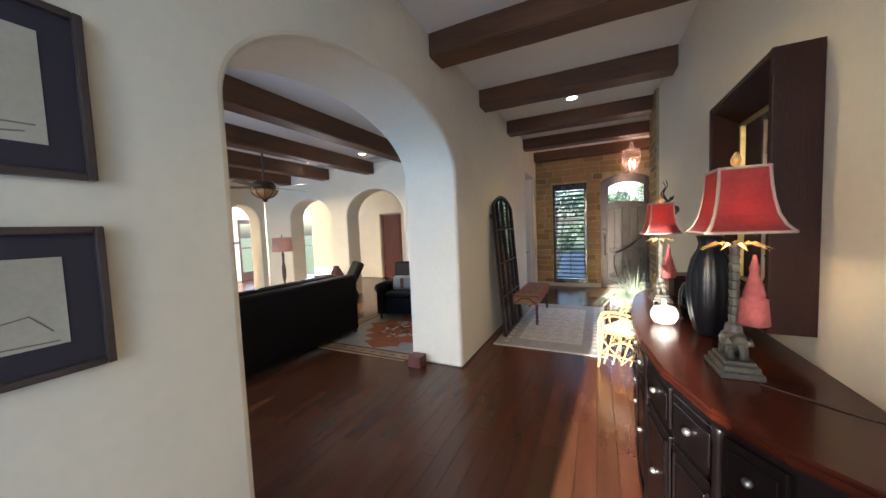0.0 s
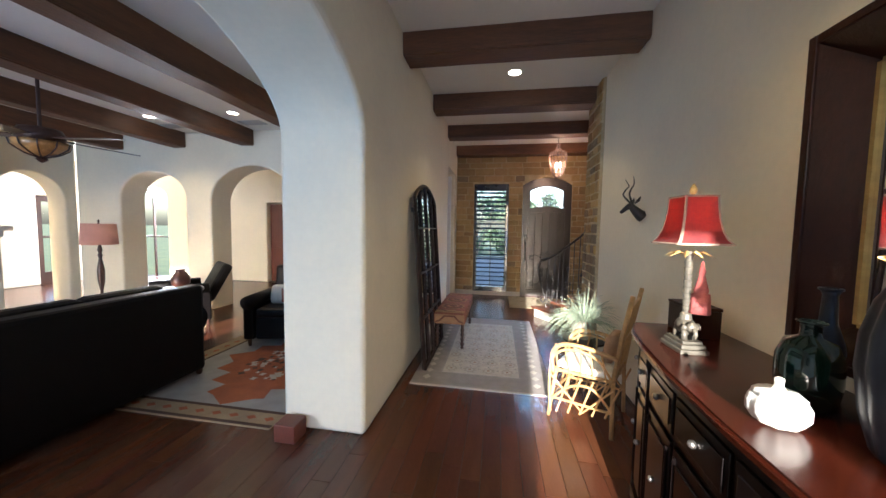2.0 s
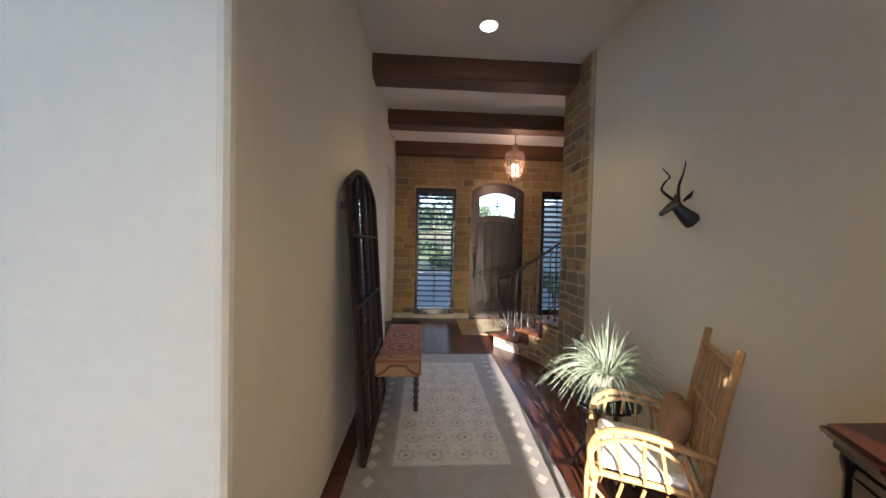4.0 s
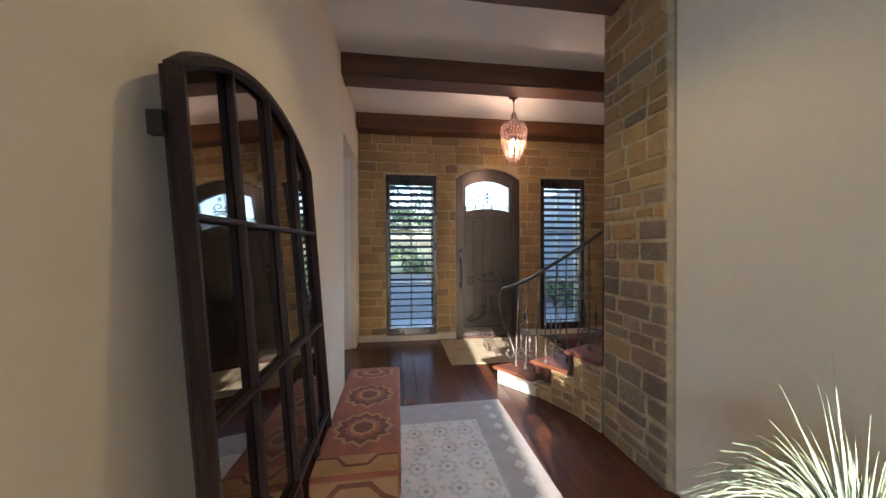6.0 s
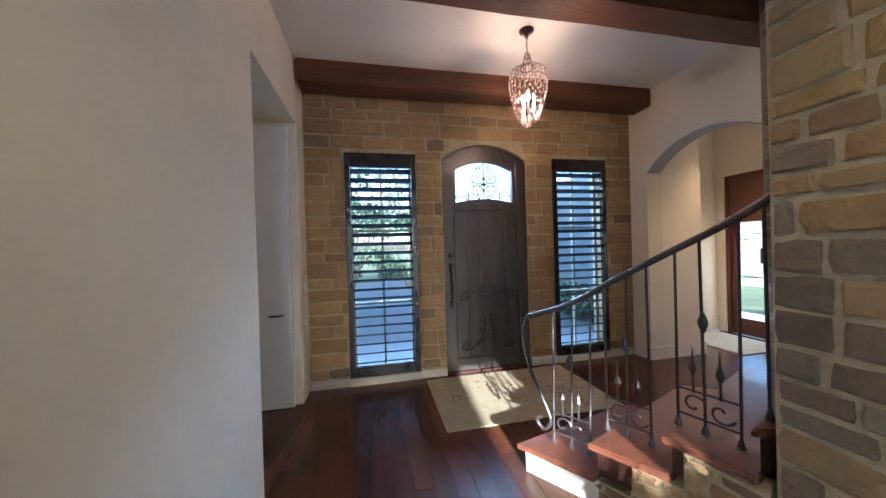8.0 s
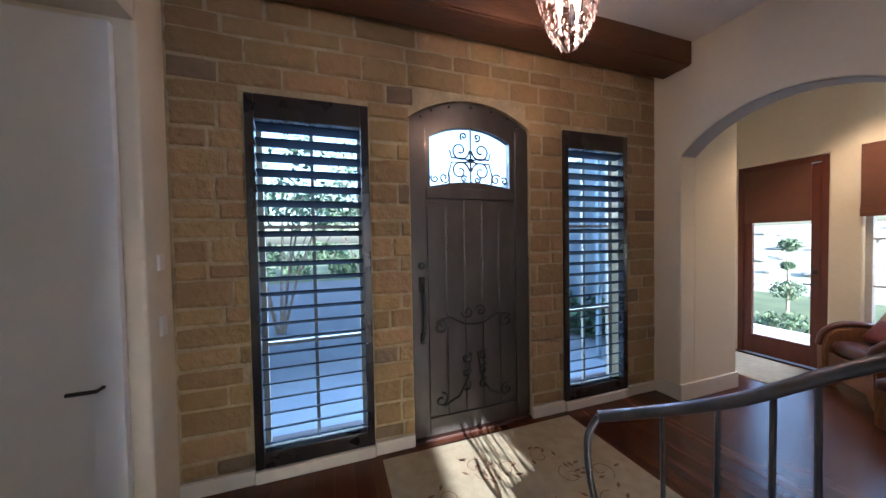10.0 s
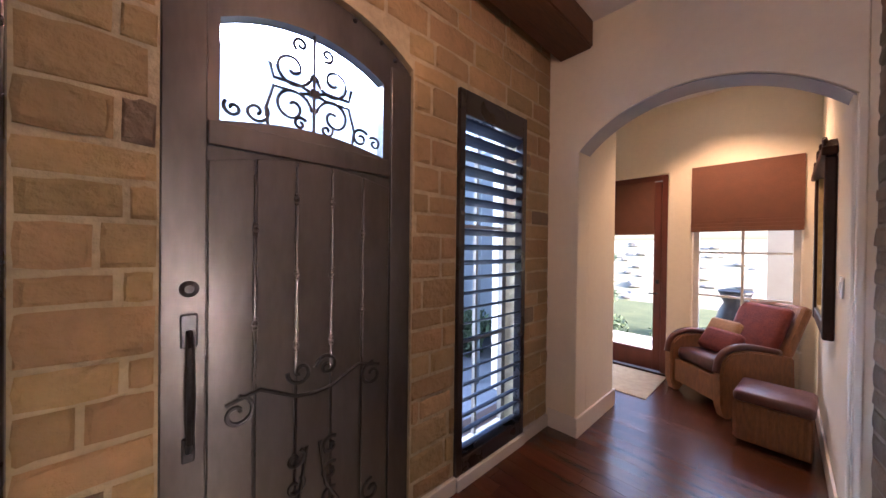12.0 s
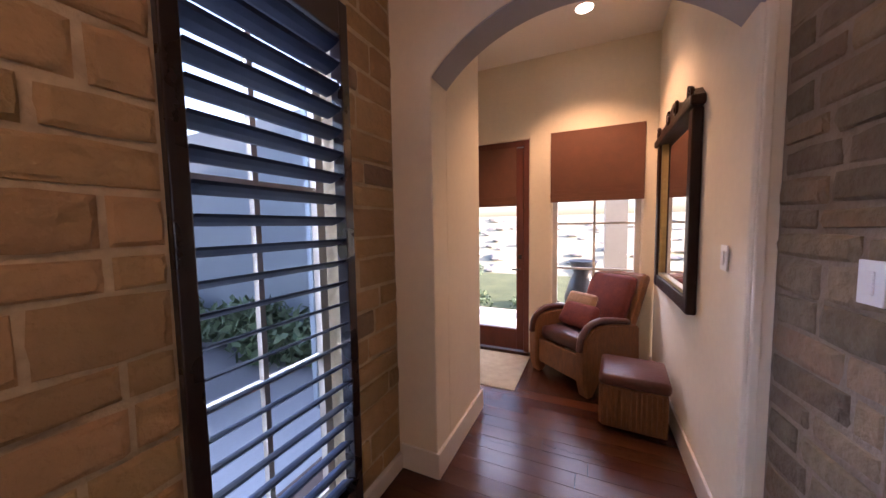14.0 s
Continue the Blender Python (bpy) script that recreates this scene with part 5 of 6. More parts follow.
    part("glass_panel", boxes((-0.47, 0.47, 0.004, 0.012, 0.10, 1.22)), "mirror", m)

    for n, (x, y, z, rz) in enumerate([(3.40, 7.101, 1.36, 180), (2.74, 6.94, 1.36, 186)]):
        s = thing("light_switch", (x, y, z), "white rocker light switch plate on the wall" if n == 0 else "white light switch plate set on the stone", "light switch", "light switches", rz)
        part("plate", boxes((-0.04, 0.04, -0.06 if n else -0.012, -0.004 if not n else -0.052, -0.06, 0.06), bevel=0.003), "white", s)
        part("rocker", boxes((-0.014, 0.014, (-0.066 if n else -0.017), (-0.0605 if n else -0.0125), -0.032, 0.032), bevel=0.002), "white", s)

    c = thing("armchair", (4.97, 7.72, 0), "curved wicker recliner with brown leather seat pad", "armchair", rz=139 - 90 + 180)
    # faces local -y
    part("seat_pad", boxes((-0.25, 0.25, -0.36, 0.24, 0.36, 0.50), bevel=0.05), "brown_leather", c, "brown leather seat cushion", smooth=True)
    for s in (-1, 1):
        pts = [(-0.36, 0.0), (-0.40, 0.12), (-0.41, 0.40), (-0.38, 0.53), (-0.30, 0.61), (-0.15, 0.63), (0.10, 0.60), (0.30, 0.56), (0.32, 0.12), (0.33, 0.0), (0.28, 0.0), (0.2, 0.14), (0.0, 0.19), (-0.2, 0.14), (-0.30, 0.0)]
        bm = extrude_poly(bmesh.new(), pts, "x", s * 0.26, s * 0.36)
        bmesh.ops.bevel(bm, geom=bm.edges[:], offset=0.012, segments=2, affect="EDGES")
        part("arm", bm, "wicker", c)
        bm = tube(bmesh.new(), catmull([(s * 0.31, -0.41, 0.42), (s * 0.31, -0.38, 0.55), (s * 0.31, -0.28, 0.635), (s * 0.31, -0.12, 0.655), (s * 0.31, 0.2, 0.60)], 5), 0.032, 8)
        part("arm_rest", bm, "brown_leather", c, smooth=True)
    part("front_panel", boxes((-0.255, 0.255, -0.37, -0.33, 0.12, 0.36), bevel=0.008), "wicker", c)
    bm = boxes((-0.28, 0.28, -0.05, 0.05, 0.0, 0.72), bevel=0.04)
    bmesh.ops.transform(bm, matrix=pose(0, 0.26, 0.36, -24), verts=bm.verts)
    part("backrest", bm, "wicker", c)
    bm = boxes((-0.25, 0.25, -0.05, 0.05, 0.0, 0.62), bevel=0.045)
    bmesh.ops.transform(bm, matrix=pose(0, 0.165, 0.43, -24), verts=bm.verts)
    part("back_cushion", bm, "red_fabric", c, "patterned red back cushion", smooth=True)
    p = thing("pillow", (4.93, 7.80, 0.60), "rust patterned scatter cushion on the armchair", "pillow", rz=229)
    bm = boxes((-0.18, 0.22, -0.05, 0.05, -0.105, 0.15), bevel=0.045)
    bmesh.ops.transform(bm, matrix=pose(0, 0, 0, -35), verts=bm.verts)
    part("cover", bm, "red_fabric", p, smooth=True)
    p = thing("pillow", (5.0, 7.76, 0.70), "plain tan scatter cushion on the armchair", "pillow", rz=229)
    bm = boxes((-0.19, 0.15, -0.04, 0.04, -0.13, 0.14), bevel=0.038)
    bmesh.ops.transform(bm, matrix=pose(0, 0, 0, -30), verts=bm.verts)
    part("cover", bm, "tan_fabric", p, smooth=True)

    o = thing("ottoman", (4.27, 7.37, 0), "small square wicker footstool with a brown leather pad", "footstool", rz=-4)
    part("body", boxes((-0.21, 0.21, -0.21, 0.21, 0.03, 0.34), bevel=0.012), "wicker", o)
    bm = bmesh.new()
    for k in range(14):
        u = -0.2 + 0.4 * k / 13
        for a in ((-0.2165, u), (u, 0.2165)):
            tube(bm, [(a[0], a[1], 0.05), (a[0], a[1], 0.33)], 0.008, 5)
    part("weave", bm, "wicker", o)
    part("pad", boxes((-0.225, 0.225, -0.225, 0.225, 0.341, 0.43), bevel=0.03), "brown_leather", o, smooth=True)
    r = thing("door_rug", (4.78, 8.80, 0), "small plain beige rug before the glazed door", "rug")
    part("weave", boxes((-0.42, 0.42, -0.50, 0.50, 0, 0.01), bevel=0.003), "coir", r)


alcove()
part("wall_alcove_pier", boxes((3.3605, 3.99, 8.501, 9.32, 0, 3.45)), "plaster", kind="structure")
wall("wall_alcove_far", "y", 3.365, 5.31, 9.322, 9.55, 3.45)

# side door of the foyer, folded back against the reveal
d = tagged(new("door_3"), "plain white side door, folded open, with a black lever", "door", kind="structure")
d.location = (-1.28, 8.44, 0)
part("leaf", boxes((-0.30, 0.27, -0.045, -0.004, 0.01, 2.70), bevel=0.003), "white", d)
part("door_handle", tube(bmesh.new(), [(0.19, -0.045, 0.90), (0.19, -0.095, 0.90), (0.08, -0.10, 0.90)], 0.010, 8), "iron", d, "black lever handle")
for z, h in ((1.50, 0.045), (1.14, 0.055)):
    t = thing("thermostat" if z > 1.3 else "light_switch", (-0.928, 8.60, z), "small white thermostat on the plaster" if z > 1.3 else "white light switch by the entrance", "wall control")
    part("plate", boxes((0, 0.014, -0.035, 0.035, -h, h), bevel=0.003), "white", t)


# ---- living room ----
def living():
    s = thing("sofa", (-3.35, 2.97, 0), "long dark leather sofa with rolled arms, seen from behind", "sofa")
    part("back", boxes((0.27, 0.45, -1.28, 1.02, 0.06, 0.93), bevel=0.035), "dark_leather", s)
    part("base", boxes((-0.45, 0.268, -1.02, 0.80, 0.08, 0.42), bevel=0.02), "dark_leather", s)
    for y, dy in ((0.93, 1), (-1.15, -1)):
        part("arm", boxes((-0.47, 0.265, y - 0.12, y + 0.12, 0.08, 0.55), bevel=0.02), "dark_leather", s)
        bm = tube(bmesh.new(), [(-0.47, y, 0.58), (0.42, y + 0.02 * dy, 0.58)], 0.135, 14)
        part("arm_roll", bm, "dark_leather", s, smooth=True)
    for k in range(3):
        part("seat_cushion", boxes((-0.46, 0.25, -1.01 + k * 0.605, -1.01 + k * 0.605 + 0.6, 0.421, 0.54), bevel=0.04), "dark_leather", s)
        part("back_cushion", boxes((0.08, 0.262, -1.01 + k * 0.605, -1.01 + k * 0.605 + 0.6, 0.545, 0.95), bevel=0.05), "dark_leather", s)
    for x, y in ((-0.4, 1.0), (0.4, 0.98), (-0.4, -1.2), (0.4, -1.2)):
        part("foot", lathe(bmesh.new(), [(0.02, 0), (0.03, 0.03), (0.03, 0.085)], 10, (x, y)), "dark_wood", s)

    r = thing("living_rug", (0, 0, 0), "large wool rug with a stepped rust medallion and dark border lines", "rug")
    flat("field", rect(-3.42, -1.62, 3.27, 5.45), 0, 0.010, "rug_gold", r)
    flat("inner_field", rect(-3.18, -1.62, 3.47, 5.45), 0.0095, 0.012, "rug_blue", r)
    flat("border_line", rect(-3.38, -1.62, 3.28, 3.31), 0.0098, 0.0118, "rug_brown", r)
    flat("border_line", rect(-3.19, -1.62, 3.45, 3.48), 0.0118, 0.0138, "rug_brown", r)
    flat("border_line", rect(-3.21, -3.18, 3.45, 5.45), 0.0117, 0.0137, "rug_brown", r)
    bm = bmesh.new()
    half = [(0.0, -0.72), (0.18, -0.62), (0.26, -0.60), (0.22, -0.48), (0.40, -0.44), (0.36, -0.30), (0.55, -0.26), (0.52, -0.12), (0.70, 0.0)]
    q = half + [(x, -y) for x, y in half[::-1][1:]]
    q = q + [(-x, y) for x, y in q[::-1][1:-1]]
    extrude_poly(bm, [(-2.25 + x * 1.12, 4.42 + y * 1.3) for x, y in q], "z", 0.0132, 0.0152)
    part("medallion", bm, "rug_rust", r)
    rnd = random.Random(8)
    for mt, zz, cnt, span in (("rug_brown", 0.015, 60, 0.36), ("rug_pale", 0.0155, 44, 0.34)):
        bm = bmesh.new()
        for k in range(cnt):
            a, rad = rnd.uniform(0, 6.28), span * math.sqrt(rnd.random())
            x, y = -2.28 + rad * math.cos(a), 4.38 + rad * 1.4 * math.sin(a)
            w = rnd.uniform(0.02, 0.055)
            extrude_poly(bm, [(x + w * math.cos(b) * (1 if j % 2 else 0.5), y + w * math.sin(b) * (1 if j % 2 else 0.5)) for j, b in enumerate([math.pi * m / 4 + a for m in range(8)])], "z", zz - 0.001, zz + 0.0015)
        part("medallion_flowers", bm, mt, r, kind="stuff")
    bm = bmesh.new()
    for k in range(11):
        x = -3.3 + 0.16 * k
        extrude_poly(bm, [(x - 0.045, 3.38), (x, 3.35), (x + 0.045, 3.38), (x, 3.41)], "z", 0.0098, 0.0116)
    for k in range(12):
        y = 3.55 + 0.16 * k
        extrude_poly(bm, [(-3.33, y), (-3.30, y - 0.045), (-3.27, y), (-3.30, y + 0.045)], "z", 0.0098, 0.0116)
    part("border_motif", bm, "rug_rust", r, kind="stuff")

    for at, rz, mat_, lab in (((-2.74, 5.08, 0), 12, "dark_leather", "dark leather wing armchair with nailed arms"), ((-4.75, 5.35, 0), -35, "dark_leather", "dark brown leather recliner, tilted back")):
        c = thing("armchair", at, lab, "armchair", "leather armchairs", rz)
        part("base", boxes((-0.27, 0.27, -0.30, 0.30, 0.10, 0.38), bevel=0.02), mat_, c)
        part("seat_cushion", boxes((-0.26, 0.26, -0.34, 0.24, 0.381, 0.50), bevel=0.045), mat_, c)
        bm = boxes((-0.31, 0.31, -0.07, 0.07, 0, 0.62), bevel=0.05)
        bmesh.ops.transform(bm, matrix=pose(0, 0.30, 0.36, -10 if rz > 0 else -28), verts=bm.verts)
        part("backrest", bm, mat_, c)
        for x in (-0.35, 0.35):
            part("arm", boxes((x - 0.065, x + 0.065, -0.32, 0.32, 0.10, 0.55), bevel=0.02), mat_, c)
            part("arm_roll", tube(bmesh.new(), [(x, -0.34, 0.57), (x, 0.30, 0.57)], 0.085, 12), mat_, c, smooth=True)
            for y in (-0.28, 0.28):
                part("leg", lathe(bmesh.new(), [(0.015, 0), (0.025, 0.05), (0.025, 0.10)], 8, (x, y)), "dark_wood", c)
        p = thing("pillow", (at[0], at[1] - 0.05, 0.62), "cream striped cushion on the leather chair", "pillow", rz=rz)
        bm = boxes((-0.2, 0.2, -0.06, 0.06, -0.13, 0.13), bevel=0.055)
        bmesh.ops.transform(bm, matrix=pose(0, 0.05, 0.0, -15), verts=bm.verts)
        part("cover", bm, "ceramic" if rz < 0 else "rug_pale", p, smooth=True)
        part("stripe", boxes((-0.03, 0.03, -0.028, -0.018, -0.09, 0.09)), "kilim_red", p)

    t = thing("side_table", (-4.05, 4.75, 0), "small dark round side table", "table")
    part("top", lathe(bmesh.new(), [(0.0001, 0.66), (0.24, 0.66), (0.25, 0.68), (0.24, 0.70), (0.0001, 0.70)], 24), "dark_wood", t)
    part("stem", lathe(bmesh.new(), [(0.16, 0), (0.14, 0.03), (0.03, 0.07), (0.03, 0.66)], 16), "dark_wood", t)
    v = thing("round_vase", (-4.05, 4.75, 0.70), "rounded brown pottery vase", "vase")
    part("body", lathe(bmesh.new(), [(0.05, 0), (0.10, 0.06), (0.105, 0.13), (0.07, 0.20), (0.05, 0.22), (0.065, 0.25)], 20), "brown_leather", v, smooth=True)

    l = thing("floor_lamp", (-6.55, 5.55, 0), "turned dark wood floor lamp with a pink drum shade", "lamp")
    part("base", lathe(bmesh.new(), [(0.16, 0), (0.15, 0.03), (0.05, 0.06), (0.03, 0.10)], 20), "dark_wood", l, smooth=True)
    part("pole", lathe(bmesh.new(), [(0.03, 0.10), (0.02, 0.4), (0.045, 0.55), (0.05, 0.75), (0.02, 0.95), (0.035, 1.0), (0.018, 1.04), (0.035, 1.08), (0.012, 1.2), (0.012, 1.55)], 14), "dark_wood", l, smooth=True)
    part("shade", lathe(bmesh.new(), [(0.235, 1.18), (0.215, 1.53), (0.212, 1.53), (0.232, 1.18)], 28), "pink_shade", l, smooth=True)
    part("finial", lathe(bmesh.new(), [(0.01, 1.55), (0.016, 1.58), (0.003, 1.60)], 8), "dark_wood", l)

    f = thing("ceiling_fan", (-4.85, 3.95, 2.34), "dark ceiling fan with amber scrollwork bowl, blades still", "ceiling fan")
    part("rod", tube(bmesh.new(), [(0, 0, 0.2), (0, 0, 0.83)], 0.016, 8), "dark_wood", f)
    part("motor", lathe(bmesh.new(), [(0.05, 0.22), (0.16, 0.20), (0.19, 0.14), (0.18, 0.08), (0.10, 0.05)], 24), "dark_wood", f, smooth=True)
    part("bowl", lathe(bmesh.new(), [(0.22, 0.06), (0.20, 0.0), (0.12, -0.06), (0.02, -0.10)], 24, ribs=12, depth=0.03), "amber_glass", f, "amber scrollwork light bowl", smooth=True)
    bm = bmesh.new()
    for k in range(10):
        a = 2 * math.pi * k / 10
        c0, s0 = math.cos(a), math.sin(a)
        tube(bm, [(0.225 * c0, 0.225 * s0, 0.06), (0.21 * c0, 0.21 * s0, 0.0), (0.128 * c0, 0.128 * s0, -0.065), (0.03 * c0, 0.03 * s0, -0.105)], 0.007, 6)
    lathe(bm, [(0.03, -0.10), (0.05, -0.125), (0.02, -0.15), (0.003, -0.16)], 12)
    part("bowl_scrollwork", bm, "dark_wood", f, "dark scrollwork ribs round the bowl")
    for k in range(5):
        bm = boxes((0.12, 0.26, -0.02, 0.02, 0.109, 0.118), bevel=0.003)
        bmesh.ops.transform(bm, matrix=pose(0, 0, 0, 0, 0, 72 * k + 10), verts=bm.verts)
        part("blade_iron", bm, "dark_wood", f)
    for k in range(5):
        bm = boxes((0.20, 0.86, -0.07, 0.07, 0.10, 0.108), bevel=0.003)
        bmesh.ops.transform(bm, matrix=pose(0, 0, 0, 0, 0, 72 * k + 10) @ pose(0, 0, 0, 8), verts=bm.verts)
        part("blade", bm, "dark_wood", f)
    for x in (-3.84, -5.37):
        v = thing("ceiling_vent", (x, 5.83, 3.17), "pale metal ceiling air vent", "vent")
        part("frame", boxes((-0.19, 0.19, -0.10, 0.10, -0.008, 0.0)), "ceiling_vent", v)
        for k in range(7):
            part("slat", boxes((-0.16, 0.16, -0.075 + k * 0.024, -0.065 + k * 0.024, -0.014, -0.0085)), "ceiling_vent", v)

    # fireplace
    fp = tagged(new("fireplace"), "broad plastered fireplace with a thick pale mantel shelf", "fireplace", kind="structure")
    part("breast", boxes((-7.998, -7.70, 2.4, 5.03, 0.60, 3.165), (-7.998, -7.70, 2.4, 2.95, 0, 0.599), (-7.998, -7.70, 4.35, 5.03, 0, 0.599), bevel=0.006), "plaster", fp)
    part("mantel_shelf", boxes((-7.72, -7.46, 2.3, 5.06, 1.40, 1.47), (-7.70, -7.55, 2.4, 5.0, 1.30, 1.399), bevel=0.012), "mantel", fp)
    part("mantel_face", boxes((-7.698, -7.62, 2.45, 4.98, 0.62, 1.299), bevel=0.01), "mantel", fp)
    part("firebox", boxes((-7.99, -7.96, 2.96, 4.34, 0, 0.598)), "soot", fp)
    g = thing("fire_grate", (-7.82, 3.65, 0), "black iron grate holding split logs", "grate")
    for k in range(7):
        part("bar", tube(bmesh.new(), [(-0.1, -0.36 + 0.12 * k, 0.1), (0.08, -0.36 + 0.12 * k, 0.1), (0.1, -0.36 + 0.12 * k, 0.2)], 0.009, 6), "iron", g)
    part("foot", boxes((-0.1, 0.09, -0.4, -0.37, 0, 0.09), (-0.1, 0.09, 0.37, 0.4, 0, 0.09)), "iron", g)
    for k in range(4):
        part("log", tube(bmesh.new(), [(-0.05 + 0.04 * k, -0.33, 0.16 + 0.05 * (k % 2)), (-0.04 + 0.03 * k, 0.34, 0.17 + 0.06 * (k % 2))], 0.045, 8), "bark", g)
    w = thing("round_plaque", (-7.70, 3.84, 2.02), "large round dark wooden plaque above the mantel", "wall decoration")
    bm = lathe(bmesh.new(), [(0.0001, 0.02), (0.36, 0.02), (0.40, 0.045), (0.44, 0.04), (0.45, 0.0)], 40)
    bmesh.ops.transform(bm, matrix=pose(0, 0, 0, 0, 90), verts=bm.verts)
    part("disc", bm, "dark_wood", w, smooth=False)
    b = thing("small_print", (-7.6, 4.25, 1.47), "small reddish framed print propped on the mantel", "picture")
    part("frame", boxes((-0.02, 0.0, -0.13, 0.13, 0, 0.16), bevel=0.004), "brown_leather", b)
    n = thing("lantern", (-7.58, 4.70, 1.47), "small white house-shaped lantern on the mantel", "lantern")
    part("body", boxes((-0.05, 0.05, -0.07, 0.07, 0, 0.15), bevel=0.004), "ceramic", n)
    part("roof", extrude_poly(bmesh.new(), [(-0.09, 0.151), (0.09, 0.151), (0, 0.22)], "x", -0.06, 0.06), "dark_wood", n)
    for y, h in ((4.80, 0.36), (4.95, 0.30)):
        k = thing("candlestick", (-7.58, y, 1.47), "dark pillar candle holder on the mantel", "candlestick")
        part("stem", lathe(bmesh.new(), [(0.035, 0), (0.012, 0.03), (0.012, h * 0.5), (0.035, h * 0.55)], 12), "iron", k)
        part("candle", lathe(bmesh.new(), [(0.03, h * 0.56), (0.03, h)], 12), "dark_wood", k)

    # doors beyond
    d = tagged(new("door_4"), "red-brown panelled inner door, closed", "door", kind="structure")
    d.location = (-5.7, 9.12, 0)
    part("leaf", boxes((-0.40, 0.40, 0, 0.045, 0.01, 2.12), bevel=0.004), "red_door", d)
    for z0, z1 in ((0.2, 0.95), (1.1, 1.95)):
        part("door_panel", boxes((-0.28, 0.28, -0.014, -0.001, z0, z1), bevel=0.006), "red_door", d)
    part("door_surround", boxes((-0.45, 0.45, 0.05, 0.10, 0, 2.6)), "plaster", d)
    d = tagged(new("door_5"), "dark-framed glazed garden door", "door", kind="structure")
    d.location = (-11.1, 7.62, 0)
    part("leaf", boxes((-0.03, 0.03, -0.335, -0.22, 0, 2.19), (-0.03, 0.03, 0.22, 0.335, 0, 2.19), (-0.03, 0.03, -0.219, 0.219, 0, 0.3), (-0.03, 0.03, -0.219, 0.219, 2.05, 2.19), (-0.03, 0.03, -0.219, 0.219, 1.15, 1.2)), "dark_wood", d)
    part("pane", boxes((-0.003, 0.003, -0.22, 0.22, 0.3, 2.05)), "glass", d).visible_shadow = False
    w = tagged(new("window_4"), "tall arched gallery window with slim dark bars", "window", kind="structure")
    w.location = (-9.9, 9.1, 0)
    part("window_frame", boxes((-0.60, -0.54, 0, 0.05, 0, 2.3), (0.54, 0.60, 0, 0.05, 0, 2.3), (-0.02, 0.02, 0, 0.05, 0, 2.3), (-0.539, -0.021, 0, 0.05, 1.15, 1.19), (0.021, 0.539, 0, 0.05, 1.15, 1.19)), "dark_wood", w)
    t = thing("plinth_block", (-1.53, 3.135, 0), "small red-brown wooden block at the foot of the arch", "block")
    part("body", boxes((0.04, 0.20, 0.02, 0.17, 0, 0.13), bevel=0.006), "red_door", t)


living()


# ---- outdoors ----
def lumpy(bm, c, r, rnd, n=10):
    lathe(bm, [(0.0001, c[2] - r * 0.3)] + [(r * math.sin(a) * rnd.uniform(0.85, 1.1), c[2] - r * 0.3 * math.cos(a)) for a in (0.7, 1.3, 1.9, 2.5)] + [(0.0001, c[2] + r * 0.3)], n, (c[0], c[1]))


def leaf_cloud(bm, centres, count, size, rnd):
    for _ in range(count):
        c, r = rnd.choice(centres)
        d = Vector([rnd.gauss(0, 1) for _ in range(3)]).normalized() * r * rnd.random() ** 0.4
        p = Vector(c) + Vector((d.x, d.y, d.z * 0.75))
        a, b = Vector([rnd.gauss(0, 1) for _ in range(3)]).normalized() * size, Vector([rnd.gauss(0, 1) for _ in range(3)]).normalized() * size * 0.5
        vs = [bm.verts.new(q) for q in (p - a, p + b, p + a, p - b)]
        bm.faces.new(vs)


